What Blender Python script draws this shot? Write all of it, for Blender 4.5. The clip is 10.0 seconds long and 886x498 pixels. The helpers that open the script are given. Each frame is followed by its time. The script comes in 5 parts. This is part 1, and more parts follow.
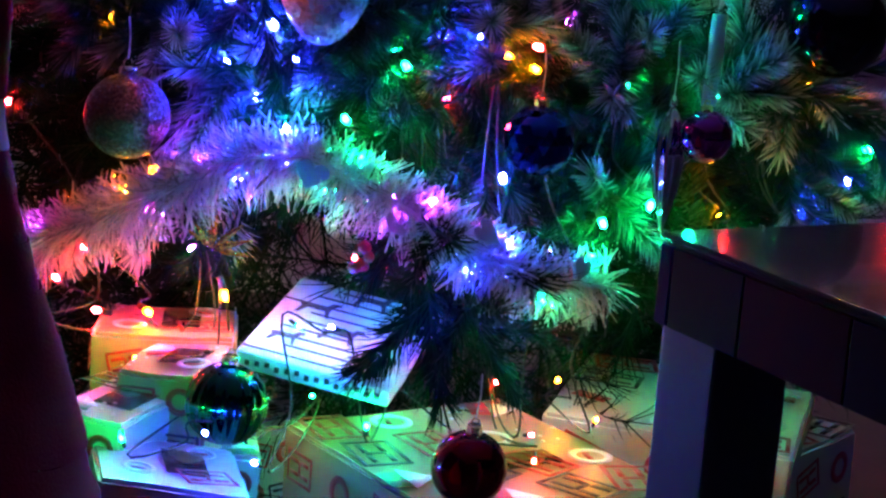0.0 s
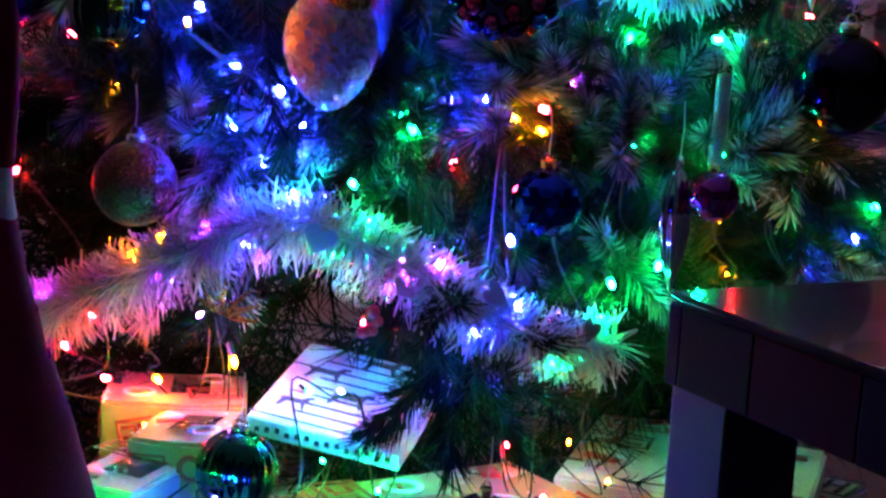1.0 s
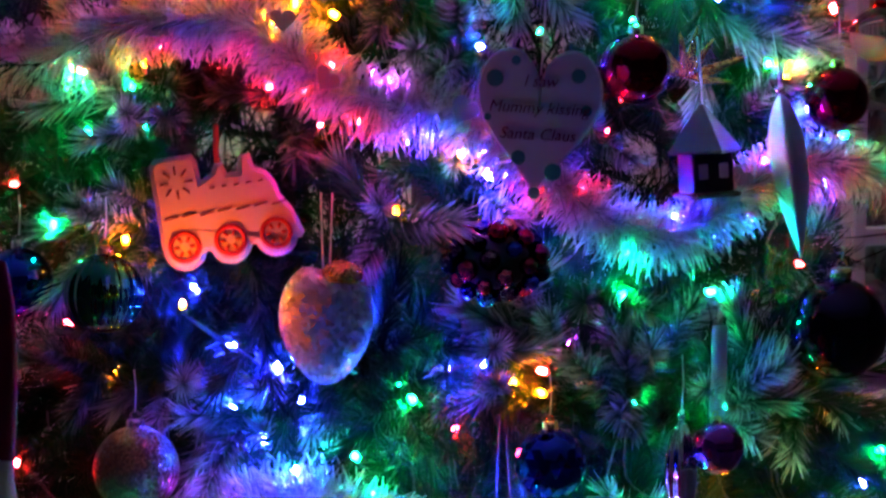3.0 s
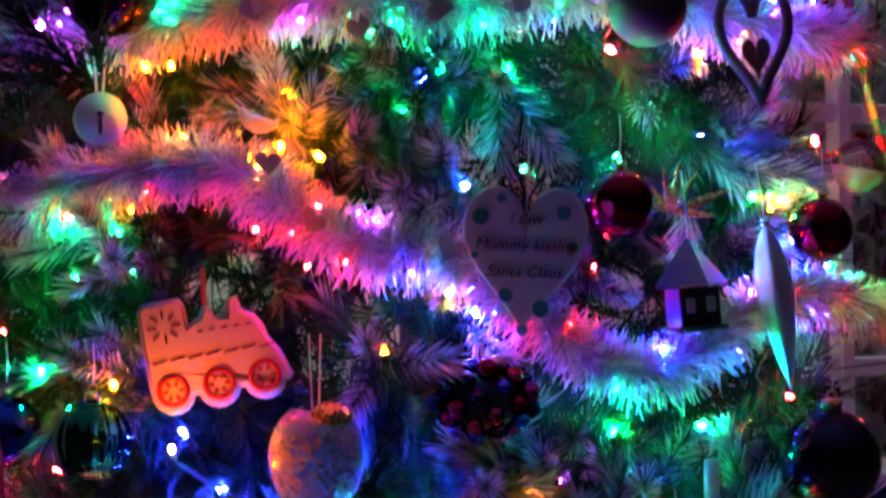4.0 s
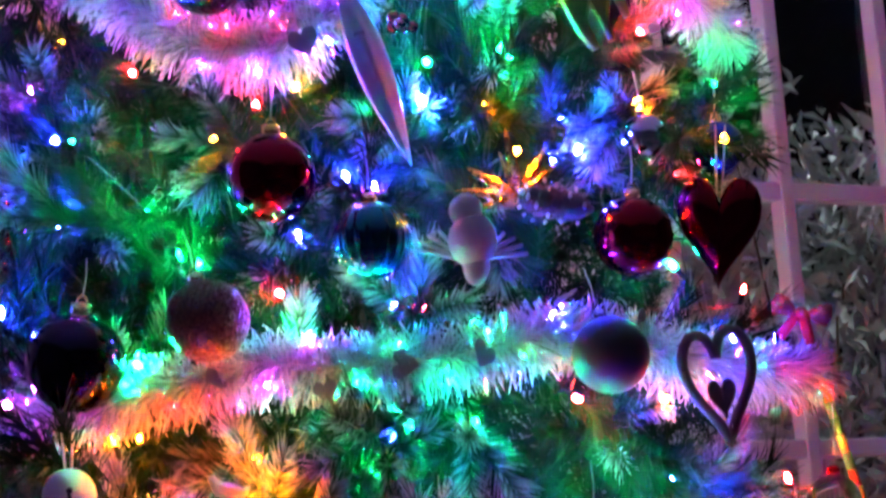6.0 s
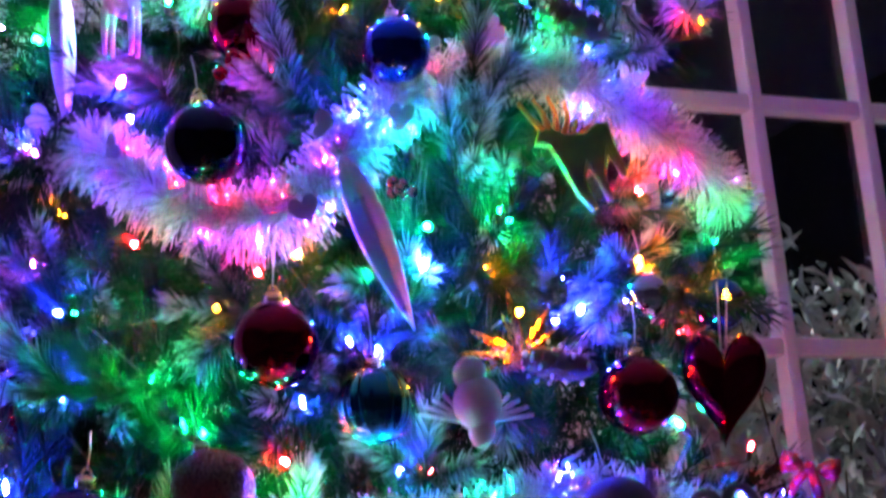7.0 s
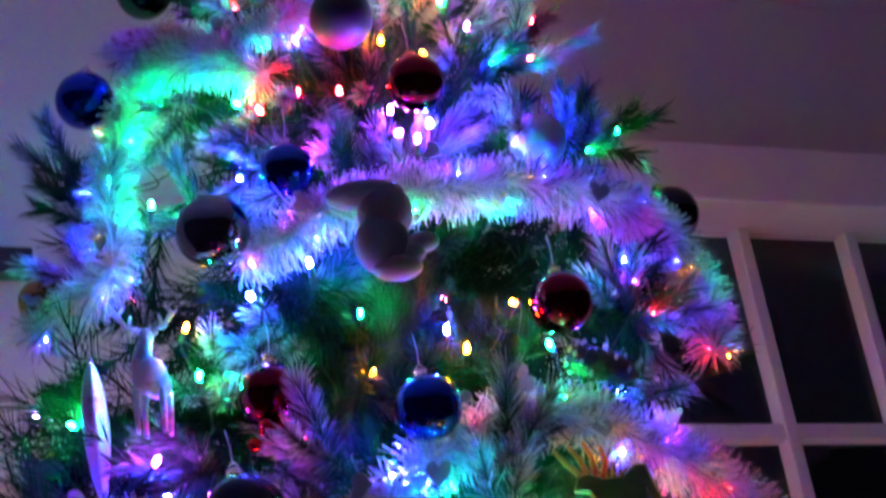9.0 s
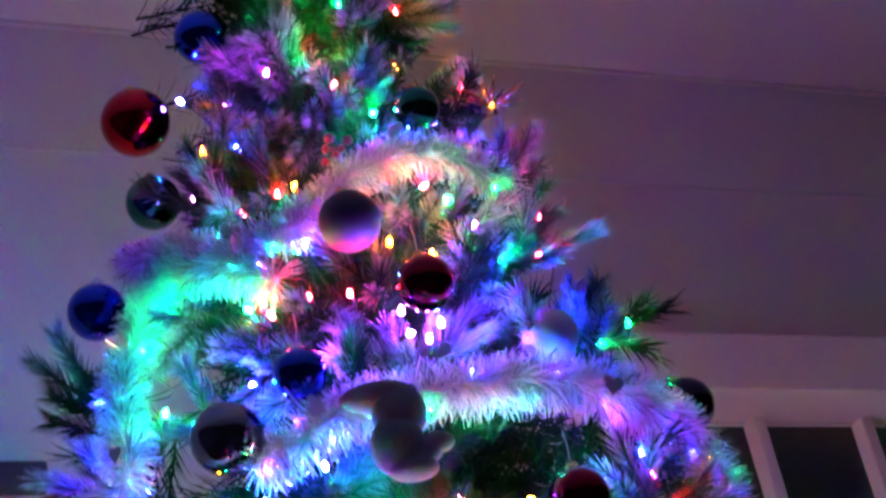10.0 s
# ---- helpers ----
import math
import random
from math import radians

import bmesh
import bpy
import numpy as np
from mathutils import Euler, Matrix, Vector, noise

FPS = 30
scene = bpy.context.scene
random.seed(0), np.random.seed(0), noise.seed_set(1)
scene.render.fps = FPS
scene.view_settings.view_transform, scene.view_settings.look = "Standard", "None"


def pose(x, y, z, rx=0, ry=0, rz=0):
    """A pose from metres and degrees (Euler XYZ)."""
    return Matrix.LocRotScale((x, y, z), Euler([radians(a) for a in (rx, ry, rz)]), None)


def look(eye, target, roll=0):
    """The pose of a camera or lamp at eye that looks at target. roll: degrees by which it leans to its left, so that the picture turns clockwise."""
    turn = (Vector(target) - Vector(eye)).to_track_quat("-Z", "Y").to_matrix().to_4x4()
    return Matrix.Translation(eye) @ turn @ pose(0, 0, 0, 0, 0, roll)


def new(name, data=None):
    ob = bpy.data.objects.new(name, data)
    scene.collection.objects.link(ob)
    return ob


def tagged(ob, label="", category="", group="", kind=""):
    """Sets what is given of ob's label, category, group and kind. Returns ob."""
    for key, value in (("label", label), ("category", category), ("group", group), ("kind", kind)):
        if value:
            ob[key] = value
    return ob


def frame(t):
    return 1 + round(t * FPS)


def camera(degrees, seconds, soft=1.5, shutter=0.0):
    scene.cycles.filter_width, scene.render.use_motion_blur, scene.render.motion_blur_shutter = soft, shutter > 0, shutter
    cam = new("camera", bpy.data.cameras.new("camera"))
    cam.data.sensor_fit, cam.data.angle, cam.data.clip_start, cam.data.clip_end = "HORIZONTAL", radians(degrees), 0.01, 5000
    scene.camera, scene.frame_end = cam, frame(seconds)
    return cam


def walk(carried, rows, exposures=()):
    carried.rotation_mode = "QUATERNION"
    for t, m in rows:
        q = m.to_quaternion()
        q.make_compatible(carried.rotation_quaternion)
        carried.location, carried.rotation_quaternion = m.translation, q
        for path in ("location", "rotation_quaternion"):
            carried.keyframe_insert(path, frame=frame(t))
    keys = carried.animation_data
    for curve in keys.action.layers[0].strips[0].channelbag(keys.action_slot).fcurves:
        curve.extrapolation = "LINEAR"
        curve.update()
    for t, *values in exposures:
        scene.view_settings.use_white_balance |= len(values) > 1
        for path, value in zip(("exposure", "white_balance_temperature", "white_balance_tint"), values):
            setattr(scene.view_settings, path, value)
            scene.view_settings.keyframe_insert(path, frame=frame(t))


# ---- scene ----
cam = camera(24.57, 10.0, soft=2.6, shutter=0.5)
EYE = (0.0, 0.0, 0.67)
TILTS = [
    (0, 77.463, -4.393, 0.976),
    (0.5, 78.209, -4.042, 0.994),
    (1, 79.234, -3.561, 1.043),
    (1.5, 81.328, -2.601, 1.043),
    (2, 83.840, -1.562, 0.889),
    (2.5, 85.338, -0.794, 0.822),
    (2.7, 85.838, -0.569, 0.772),
    (3.8, 89.846, 0.535, 0.203),
    (4, 90.676, 0.860, 0.236),
    (4.5, 93.686, 1.740, 0.052),
    (5, 95.904, 2.649, -0.221),
    (5.5, 98.140, 3.412, -0.216),
    (5.7, 99.137, 3.672, -0.309),
    (6.8, 104.403, 5.070, 0.023),
    (7, 105.306, 5.399, 0.069),
    (7.5, 109.529, 7.347, 0.681),
    (8, 111.659, 8.074, 1.503),
    (8.5, 113.522, 8.573, 1.999),
    (9, 115.604, 9.280, 2.540),
    (9.5, 118.816, 10.158, 3.115),
    (10, 121.430, 10.874, 3.822),
]
walk(cam, [(t, pose(*EYE, rx, ry, rz)) for t, rx, ry, rz in TILTS], exposures=((0.0, -1.1), (2.5, -0.8), (4.5, -0.45), (5.5, -0.05), (7.0, 0.05), (7.5, -0.2), (8.5, -0.7), (9.0, -0.65), (10.0, -0.45)))

# ---- light: a dark room at night, lit by the fairy lights on the tree ----
world = bpy.data.worlds.new("night")
scene.world = world
world.use_nodes = True
world.node_tree.nodes["Background"].inputs[0].default_value = (0.55, 0.6, 0.85, 1)
world.node_tree.nodes["Background"].inputs[1].default_value = 0.001


def lamp(name, kind, loc, energy, colour, size, target):
    data = bpy.data.lights.new(name, kind)
    data.energy, data.color = energy, colour
    if kind == "AREA":
        data.size = size
    else:
        data.shadow_soft_size = size
    ob = new(name, data)
    ob.matrix_world = look(loc, target)
    return ob


# porch lamp outside the window, on the bush
lamp("porch_lamp", "POINT", (1.1, 3.95, 3.0), 90.0, (0.86, 0.93, 1.0), 0.2, (1.0, 4.2, 1.0))
# weak fill lamp added behind the camera, with no source in the room
lamp("fill_light", "AREA", (-1.6, -1.6, 1.9), 0.012, (0.78, 0.72, 1.0), 0.7, (0.2, 2.0, 1.6))


# ---- materials ----
def nodes_of(name):
    m = bpy.data.materials.new(name)
    m.use_nodes = True
    nt = m.node_tree
    return m, nt, nt.nodes["Principled BSDF"]


def mat(name, base, rough=0.5, metal=0.0, vary=0.15, scale=40.0, bump=0.0, bump_scale=200.0, coat=0.0, spread=0.0, spec=0.5):
    """A surface with colour variation at two scales, fine relief and some spread between objects."""
    m, nt, b = nodes_of(name)
    tc = nt.nodes.new("ShaderNodeTexCoord")
    n1 = nt.nodes.new("ShaderNodeTexNoise")
    n1.inputs["Scale"].default_value, n1.inputs["Detail"].default_value = scale, 5
    n2 = nt.nodes.new("ShaderNodeTexNoise")
    n2.inputs["Scale"].default_value = scale / 9
    nt.links.new(tc.outputs["Object"], n1.inputs["Vector"])
    nt.links.new(tc.outputs["Object"], n2.inputs["Vector"])
    add = nt.nodes.new("ShaderNodeMath")
    add.operation = "ADD"
    nt.links.new(n1.outputs["Fac"], add.inputs[0])
    nt.links.new(n2.outputs["Fac"], add.inputs[1])
    ramp = nt.nodes.new("ShaderNodeMapRange")
    ramp.inputs[1].default_value, ramp.inputs[2].default_value = 0.6, 1.4
    ramp.inputs[3].default_value, ramp.inputs[4].default_value = 1 - vary, 1 + vary
    nt.links.new(add.outputs[0], ramp.inputs[0])
    mul = nt.nodes.new("ShaderNodeMix")
    mul.data_type, mul.blend_type = "RGBA", "MULTIPLY"
    mul.inputs[0].default_value = 1
    mul.inputs[6].default_value = (*base, 1)
    nt.links.new(ramp.outputs[0], mul.inputs[7])
    out = mul.outputs[2]
    if spread:
        info = nt.nodes.new("ShaderNodeObjectInfo")
        hsv = nt.nodes.new("ShaderNodeHueSaturation")
        mr = nt.nodes.new("ShaderNodeMapRange")
        mr.inputs[3].default_value, mr.inputs[4].default_value = 1 - spread, 1 + spread
        nt.links.new(info.outputs["Random"], mr.inputs[0])
        nt.links.new(mr.outputs[0], hsv.inputs["Value"])
        nt.links.new(out, hsv.inputs["Color"])
        out = hsv.outputs[0]
    nt.links.new(out, b.inputs["Base Color"])
    b.inputs["Metallic"].default_value = metal
    rr = nt.nodes.new("ShaderNodeMapRange")
    rr.inputs[3].default_value, rr.inputs[4].default_value = max(0.02, rough * 0.75), min(1, rough * 1.25)
    nt.links.new(n1.outputs["Fac"], rr.inputs[0])
    nt.links.new(rr.outputs[0], b.inputs["Roughness"])
    b.inputs["Coat Weight"].default_value = coat
    b.inputs["Specular IOR Level"].default_value = spec
    if bump:
        nb = nt.nodes.new("ShaderNodeTexNoise")
        nb.inputs["Scale"].default_value = bump_scale
        nt.links.new(tc.outputs["Object"], nb.inputs["Vector"])
        bp = nt.nodes.new("ShaderNodeBump")
        bp.inputs["Strength"].default_value, bp.inputs["Distance"].default_value = bump, 0.002
        nt.links.new(nb.outputs["Fac"], bp.inputs["Height"])
        nt.links.new(bp.outputs[0], b.inputs["Normal"])
    return m


def glitter(name, base, scale=600.0, strength=0.9, rough=0.25, metal=0.9):
    """Metallic flakes that each tilt their own way."""
    m, nt, b = nodes_of(name)
    tc = nt.nodes.new("ShaderNodeTexCoord")
    v = nt.nodes.new("ShaderNodeTexVoronoi")
    v.inputs["Scale"].default_value = scale
    nt.links.new(tc.outputs["Object"], v.inputs["Vector"])
    sub = nt.nodes.new("ShaderNodeVectorMath")
    sub.operation = "SUBTRACT"
    sub.inputs[1].default_value = (0.5, 0.5, 0.5)
    nt.links.new(v.outputs["Color"], sub.inputs[0])
    sc = nt.nodes.new("ShaderNodeVectorMath")
    sc.operation = "SCALE"
    sc.inputs["Scale"].default_value = strength
    nt.links.new(sub.outputs[0], sc.inputs[0])
    g = nt.nodes.new("ShaderNodeNewGeometry")
    ad = nt.nodes.new("ShaderNodeVectorMath")
    nt.links.new(g.outputs["Normal"], ad.inputs[0])
    nt.links.new(sc.outputs[0], ad.inputs[1])
    no = nt.nodes.new("ShaderNodeVectorMath")
    no.operation = "NORMALIZE"
    nt.links.new(ad.outputs[0], no.inputs[0])
    nt.links.new(no.outputs[0], b.inputs["Normal"])
    hs = nt.nodes.new("ShaderNodeHueSaturation")
    hs.inputs["Color"].default_value = (*base, 1)
    sep = nt.nodes.new("ShaderNodeSeparateColor")
    nt.links.new(v.outputs["Color"], sep.inputs[0])
    mr = nt.nodes.new("ShaderNodeMapRange")
    mr.inputs[3].default_value, mr.inputs[4].default_value = 0.5, 1.4
    nt.links.new(sep.outputs[0], mr.inputs[0])
    nt.links.new(mr.outputs[0], hs.inputs["Value"])
    nt.links.new(hs.outputs[0], b.inputs["Base Color"])
    b.inputs["Metallic"].default_value, b.inputs["Roughness"].default_value = metal, rough
    return m


def needle_material(name, low, tip, power, share_of=(0.3, 0.95)):
    """Plastic needles, green at the root and flocked towards the tip; the flock differs from branch to branch."""
    m, nt, b = nodes_of(name)
    at = nt.nodes.new("ShaderNodeAttribute")
    at.attribute_name = "tip"
    info = nt.nodes.new("ShaderNodeObjectInfo")
    isl = nt.nodes.new("ShaderNodeNewGeometry")
    pw = nt.nodes.new("ShaderNodeMath")
    pw.operation = "POWER"
    nt.links.new(at.outputs["Fac"], pw.inputs[0])
    pw.inputs[1].default_value = power
    ml = nt.nodes.new("ShaderNodeMath")
    ml.operation = "MULTIPLY"
    nt.links.new(pw.outputs[0], ml.inputs[0])
    am = nt.nodes.new("ShaderNodeMapRange")
    am.inputs[1].default_value, am.inputs[2].default_value = share_of
    nt.links.new(info.outputs["Random"], am.inputs[0])
    nt.links.new(am.outputs[0], ml.inputs[1])
    mx = nt.nodes.new("ShaderNodeMix")
    mx.data_type = "RGBA"
    nt.links.new(ml.outputs[0], mx.inputs[0])
    mx.inputs[6].default_value, mx.inputs[7].default_value = (*low, 1), (*tip, 1)
    hs = nt.nodes.new("ShaderNodeHueSaturation")
    mr = nt.nodes.new("ShaderNodeMapRange")
    mr.inputs[3].default_value, mr.inputs[4].default_value = 0.6, 1.3
    nt.links.new(isl.outputs["Random Per Island"], mr.inputs[0])
    nt.links.new(mr.outputs[0], hs.inputs["Value"])
    nt.links.new(mx.outputs[2], hs.inputs["Color"])
    nt.links.new(hs.outputs[0], b.inputs["Base Color"])
    b.inputs["Roughness"].default_value = 0.5
    b.inputs["Specular IOR Level"].default_value = 0.03
    return m


def tinsel_material(name, base):
    """Thin foil: strands of milky film that let light through, and strands of mirror foil."""
    m, nt, b = nodes_of(name)
    g = nt.nodes.new("ShaderNodeNewGeometry")
    hs = nt.nodes.new("ShaderNodeHueSaturation")
    hs.inputs["Color"].default_value = (*base, 1)
    value = nt.nodes.new("ShaderNodeMapRange")
    value.inputs[3].default_value, value.inputs[4].default_value = 0.55, 1.0
    nt.links.new(g.outputs["Random Per Island"], value.inputs[0])
    nt.links.new(value.outputs[0], hs.inputs["Value"])
    nt.links.new(hs.outputs[0], b.inputs["Base Color"])
    foil = nt.nodes.new("ShaderNodeMapRange")
    foil.inputs[1].default_value, foil.inputs[2].default_value = 0.6, 0.62
    nt.links.new(g.outputs["Random Per Island"], foil.inputs[0])
    nt.links.new(foil.outputs[0], b.inputs["Metallic"])
    b.inputs["Roughness"].default_value = 0.24
    film = nt.nodes.new("ShaderNodeBsdfTranslucent")
    nt.links.new(hs.outputs[0], film.inputs["Color"])
    amount = nt.nodes.new("ShaderNodeMapRange")
    amount.inputs[1].default_value, amount.inputs[2].default_value = 0.6, 0.62
    amount.inputs[3].default_value, amount.inputs[4].default_value = 0.45, 0.0
    nt.links.new(g.outputs["Random Per Island"], amount.inputs[0])
    mix = nt.nodes.new("ShaderNodeMixShader")
    nt.links.new(amount.outputs[0], mix.inputs[0])
    nt.links.new(b.outputs[0], mix.inputs[1])
    nt.links.new(film.outputs[0], mix.inputs[2])
    nt.links.new(mix.outputs[0], nt.nodes["Material Output"].inputs["Surface"])
    return m


def glow(name, colour, strength):
    m, nt, b = nodes_of(name)
    b.inputs["Base Color"].default_value = (*colour, 1)
    b.inputs["Emission Color"].default_value = (*colour, 1)
    b.inputs["Emission Strength"].default_value = strength
    m.cycles.emission_sampling = "FRONT"
    return m


def glass(name, colour, rough=0.02):
    m, nt, b = nodes_of(name)
    b.inputs["Base Color"].default_value = (*colour, 1)
    b.inputs["Roughness"].default_value = rough
    b.inputs["Transmission Weight"].default_value = 1.0
    b.inputs["IOR"].default_value = 1.45
    return m


WALL = mat("wall_paint", (0.62, 0.6, 0.6), 0.8, vary=0.05, scale=6, bump=0.15, bump_scale=90)
# for unseen walls: near black so they return little light to the tree
UNSEENWALL = mat("bounce_cutting_wall_paint", (0.07, 0.06, 0.065), 0.7, vary=0.1, scale=6, bump=0.15, bump_scale=90)
CEIL = mat("ceiling_paint", (0.66, 0.64, 0.64), 0.85, vary=0.05, scale=4, bump=0.15, bump_scale=60)
TRIM = mat("white_gloss_trim", (0.75, 0.72, 0.74), 0.35, vary=0.05, scale=10)
FLOOR = mat("floor_carpet", (0.06, 0.045, 0.045), 0.95, vary=0.3, scale=120, bump=0.6, bump_scale=500)
BLACK = mat("black_metal", (0.015, 0.015, 0.017), 0.4, vary=0.2)
PANE = glass("window_glass", (0.95, 0.97, 0.97))
# plain needles near black, flocked ones pale: dark gaps and bulb glow as colour
NEEDLE = needle_material("pine_needles", (0.004, 0.024, 0.009), (0.016, 0.062, 0.027), 2.6)
NEEDLE_FROST_LIT = needle_material("frosted_lit_needles", (0.006, 0.04, 0.014), (0.72, 0.74, 0.74), 1.4, (-0.1, 0.7))
# inner needles: shade inside the tree put into a near-black green
NEEDLE_SHADE = needle_material("shaded_inner_needles", (0.004, 0.018, 0.007), (0.02, 0.05, 0.024), 2.0)
BARK = mat("brown_stem", (0.07, 0.05, 0.03), 0.8, vary=0.3)
TINSEL = tinsel_material("white_tinsel", (0.88, 0.87, 0.9))
SEQUIN = mat("frosted_film", (0.26, 0.26, 0.31), 0.3, vary=0.1, metal=0.15)
WIRE = mat("dark_green_cable", (0.008, 0.02, 0.0025), 0.5, vary=0.2)
THREAD = mat("silver_thread", (0.6, 0.6, 0.65), 0.4, 0.5)
GOLDCAP = mat("gold_cap", (0.75, 0.5, 0.18), 0.28, 1.0)
SILVERCAP = mat("silver_cap", (0.75, 0.75, 0.78), 0.25, 1.0)
LED = {
    "red": glow("red_led", (1.0, 0.006, 0.008), 3300),
    "green": glow("green_led", (0.0005, 1.0, 0.2), 5400),
    "blue": glow("blue_led", (0.012, 0.018, 1.0), 16500),
    "amber": glow("amber_led", (1.0, 0.13, 0.0009), 3000),
    "violet": glow("violet_led", (0.45, 0.035, 1.0), 3700),
}
SHINE = {
    "red": mat("red_bauble", (0.5, 0.015, 0.02), 0.08, 1.0, vary=0.06),
    "darkred": mat("dark_red_bauble", (0.22, 0.008, 0.02), 0.12, 1.0, vary=0.06),
    "green": mat("green_bauble", (0.02, 0.16, 0.07), 0.1, 1.0, vary=0.06),
    "blue": mat("blue_bauble", (0.02, 0.06, 0.42), 0.08, 1.0, vary=0.06),
    "teal": mat("teal_bauble", (0.02, 0.15, 0.18), 0.25, 1.0, vary=0.06),
    "black": mat("dark_bauble", (0.03, 0.025, 0.04), 0.12, 1.0, vary=0.06),
    "silver": mat("silver_bauble", (0.6, 0.6, 0.64), 0.06, 1.0, vary=0.04),
    "smoke": mat("smoked_silver_bauble", (0.2, 0.2, 0.23), 0.06, 1.0, vary=0.04),
    "purple": mat("purple_bauble", (0.32, 0.05, 0.28), 0.1, 1.0, vary=0.06),
    "bronze": mat("bronze_bauble", (0.32, 0.17, 0.07), 0.28, 1.0, vary=0.12),
    "gold": mat("gold_bauble", (0.5, 0.32, 0.08), 0.15, 1.0, vary=0.06),
    "brown": mat("matt_brown_bauble", (0.05, 0.026, 0.018), 0.5, 0.0, vary=0.15),
    "bronzeglitter": glitter("bronze_glitter", (0.13, 0.065, 0.035), 600, 0.7, 0.3, 0.6),
    "pearl": glitter("pearl_glitter", (0.72, 0.66, 0.76), 300, 0.8, 0.22, 0.4),
}
PEARL = mat("pearl_lustre", (0.62, 0.64, 0.7), 0.3, 0.35, vary=0.1)
CERAMIC = mat("cream_ceramic", (0.74, 0.66, 0.6), 0.45, vary=0.1, coat=0.3)
WHITEPAINT = mat("white_painted_wood", (0.75, 0.72, 0.72), 0.5, vary=0.1)
REDPAINT = mat("red_paint", (0.45, 0.02, 0.02), 0.5, vary=0.15)
INK = mat("dark_red_ink", (0.16, 0.02, 0.03), 0.6)
DARKWOOD = mat("dark_wood", (0.05, 0.028, 0.018), 0.5, vary=0.4)
CONE = mat("pine_cone_scale", (0.05, 0.03, 0.02), 0.6, vary=0.3, spread=0.3)
CONETIP = mat("frosted_cone_tip", (0.5, 0.48, 0.45), 0.6)
FELT = mat("grey_plush", (0.24, 0.22, 0.24), 0.95, vary=0.15, bump=0.6, bump_scale=300)
REDFELT = mat("red_felt", (0.5, 0.02, 0.02), 0.9, vary=0.2, bump=0.6, bump_scale=400)
FABRIC = mat("maroon_fabric", (0.2, 0.0025, 0.025), 0.9, vary=0.25, scale=25, bump=0.5, bump_scale=600, spec=0.05)
FABRICW = mat("white_fabric", (0.5, 0.42, 0.45), 0.9, vary=0.15, scale=25, bump=0.5, bump_scale=600, spec=0.05)
TWIG = mat("pale_twig", (0.55, 0.42, 0.25), 0.7, vary=0.25)
PAPER = mat("wrapping_paper", (0.62, 0.58, 0.5), 0.4, vary=0.08, scale=20, bump=0.25, bump_scale=25, coat=0.2)
PRINT_DARK = mat("dark_print", (0.05, 0.03, 0.03), 0.45)
PRINT_RED = mat("red_print", (0.45, 0.04, 0.03), 0.45)
PRINT_GREEN = mat("green_print", (0.06, 0.25, 0.1), 0.45)
PRINT_WHITE = mat("white_print", (0.78, 0.76, 0.72), 0.45)
TABLETOP = mat("glossy_table_top", (0.045, 0.05, 0.045), 0.1, vary=0.15, scale=15, coat=0.5)
# white legs: their shade and purple cast are put into this dark lilac
TABLELEG_SHADED = mat("shaded_white_lacquer", (0.07, 0.055, 0.1), 0.5, vary=0.05, spec=0.2)


# ---- building helpers ----
def part(name, bm, material, parent=None, label="", smooth=True):
    for f in bm.faces:
        f.smooth = smooth and not (len(f.verts) > 10 and f.calc_area() > 5e-5)
    me = bpy.data.meshes.new(name)
    bm.to_mesh(me)
    bm.free()
    me.materials.append(material)
    ob = new(name, me)
    ob.parent = parent
    if label:
        ob["label"] = label
    return ob


def share(name, me, m, parent=None):
    ob = new(name, me)
    ob.parent = parent
    ob.matrix_basis = m
    return ob


def thing(name, m, label, category, group="", kind=""):
    ob = new(name)
    ob.empty_display_size = 0.02
    ob.matrix_basis = m
    return tagged(ob, label, category, group, kind)


def facing(p, tilt=0.0, turn=0.0, nod=0.0):
    """A pose at p whose -Y side looks at the room, tilted in its own plane (degrees, counter-clockwise)."""
    yaw = -math.degrees(math.atan2(p[0], p[1])) + turn
    return Matrix.Translation(p) @ pose(0, 0, 0, 0, 0, yaw) @ pose(0, 0, 0, nod, 0, 0) @ pose(0, 0, 0, 0, -tilt, 0)


def box(sx, sy, sz, c=(0, 0, 0), bevel=0.0, seg=2):
    bm = bmesh.new()
    bmesh.ops.create_cube(bm, size=1, matrix=Matrix.Translation(c) @ Matrix.Diagonal((sx, sy, sz, 1)))
    if bevel:
        bmesh.ops.bevel(bm, geom=bm.edges[:], offset=bevel, segments=seg, affect="EDGES", profile=0.6)
    return bm


def ball(r, u=28, v=16, c=(0, 0, 0), s=(1, 1, 1)):
    bm = bmesh.new()
    bmesh.ops.create_uvsphere(bm, u_segments=u, v_segments=v, radius=r, matrix=Matrix.Translation(c) @ Matrix.Diagonal((*s, 1)))
    return bm


def lathe(profile, n=20, c=(0, 0, 0), ribs=0, depth=0.0):
    """A turned form about z from (radius, z) pairs; ribs: flutes round it."""
    bm = bmesh.new()
    rings = []
    for r, z in profile:
        ring = []
        for k in range(n):
            a = 2 * math.pi * k / n
            q = r * (1 - depth * (0.5 + 0.5 * math.cos(ribs * a))) if ribs else r
            ring.append(bm.verts.new((c[0] + q * math.cos(a), c[1] + q * math.sin(a), c[2] + z)))
        rings.append(ring)
    for a, b in zip(rings, rings[1:]):
        for k in range(n):
            bm.faces.new((a[k], a[(k + 1) % n], b[(k + 1) % n], b[k]))
    bm.faces.new(rings[0][::-1])
    bm.faces.new(rings[-1])
    bmesh.ops.recalc_face_normals(bm, faces=bm.faces[:])
    return bm


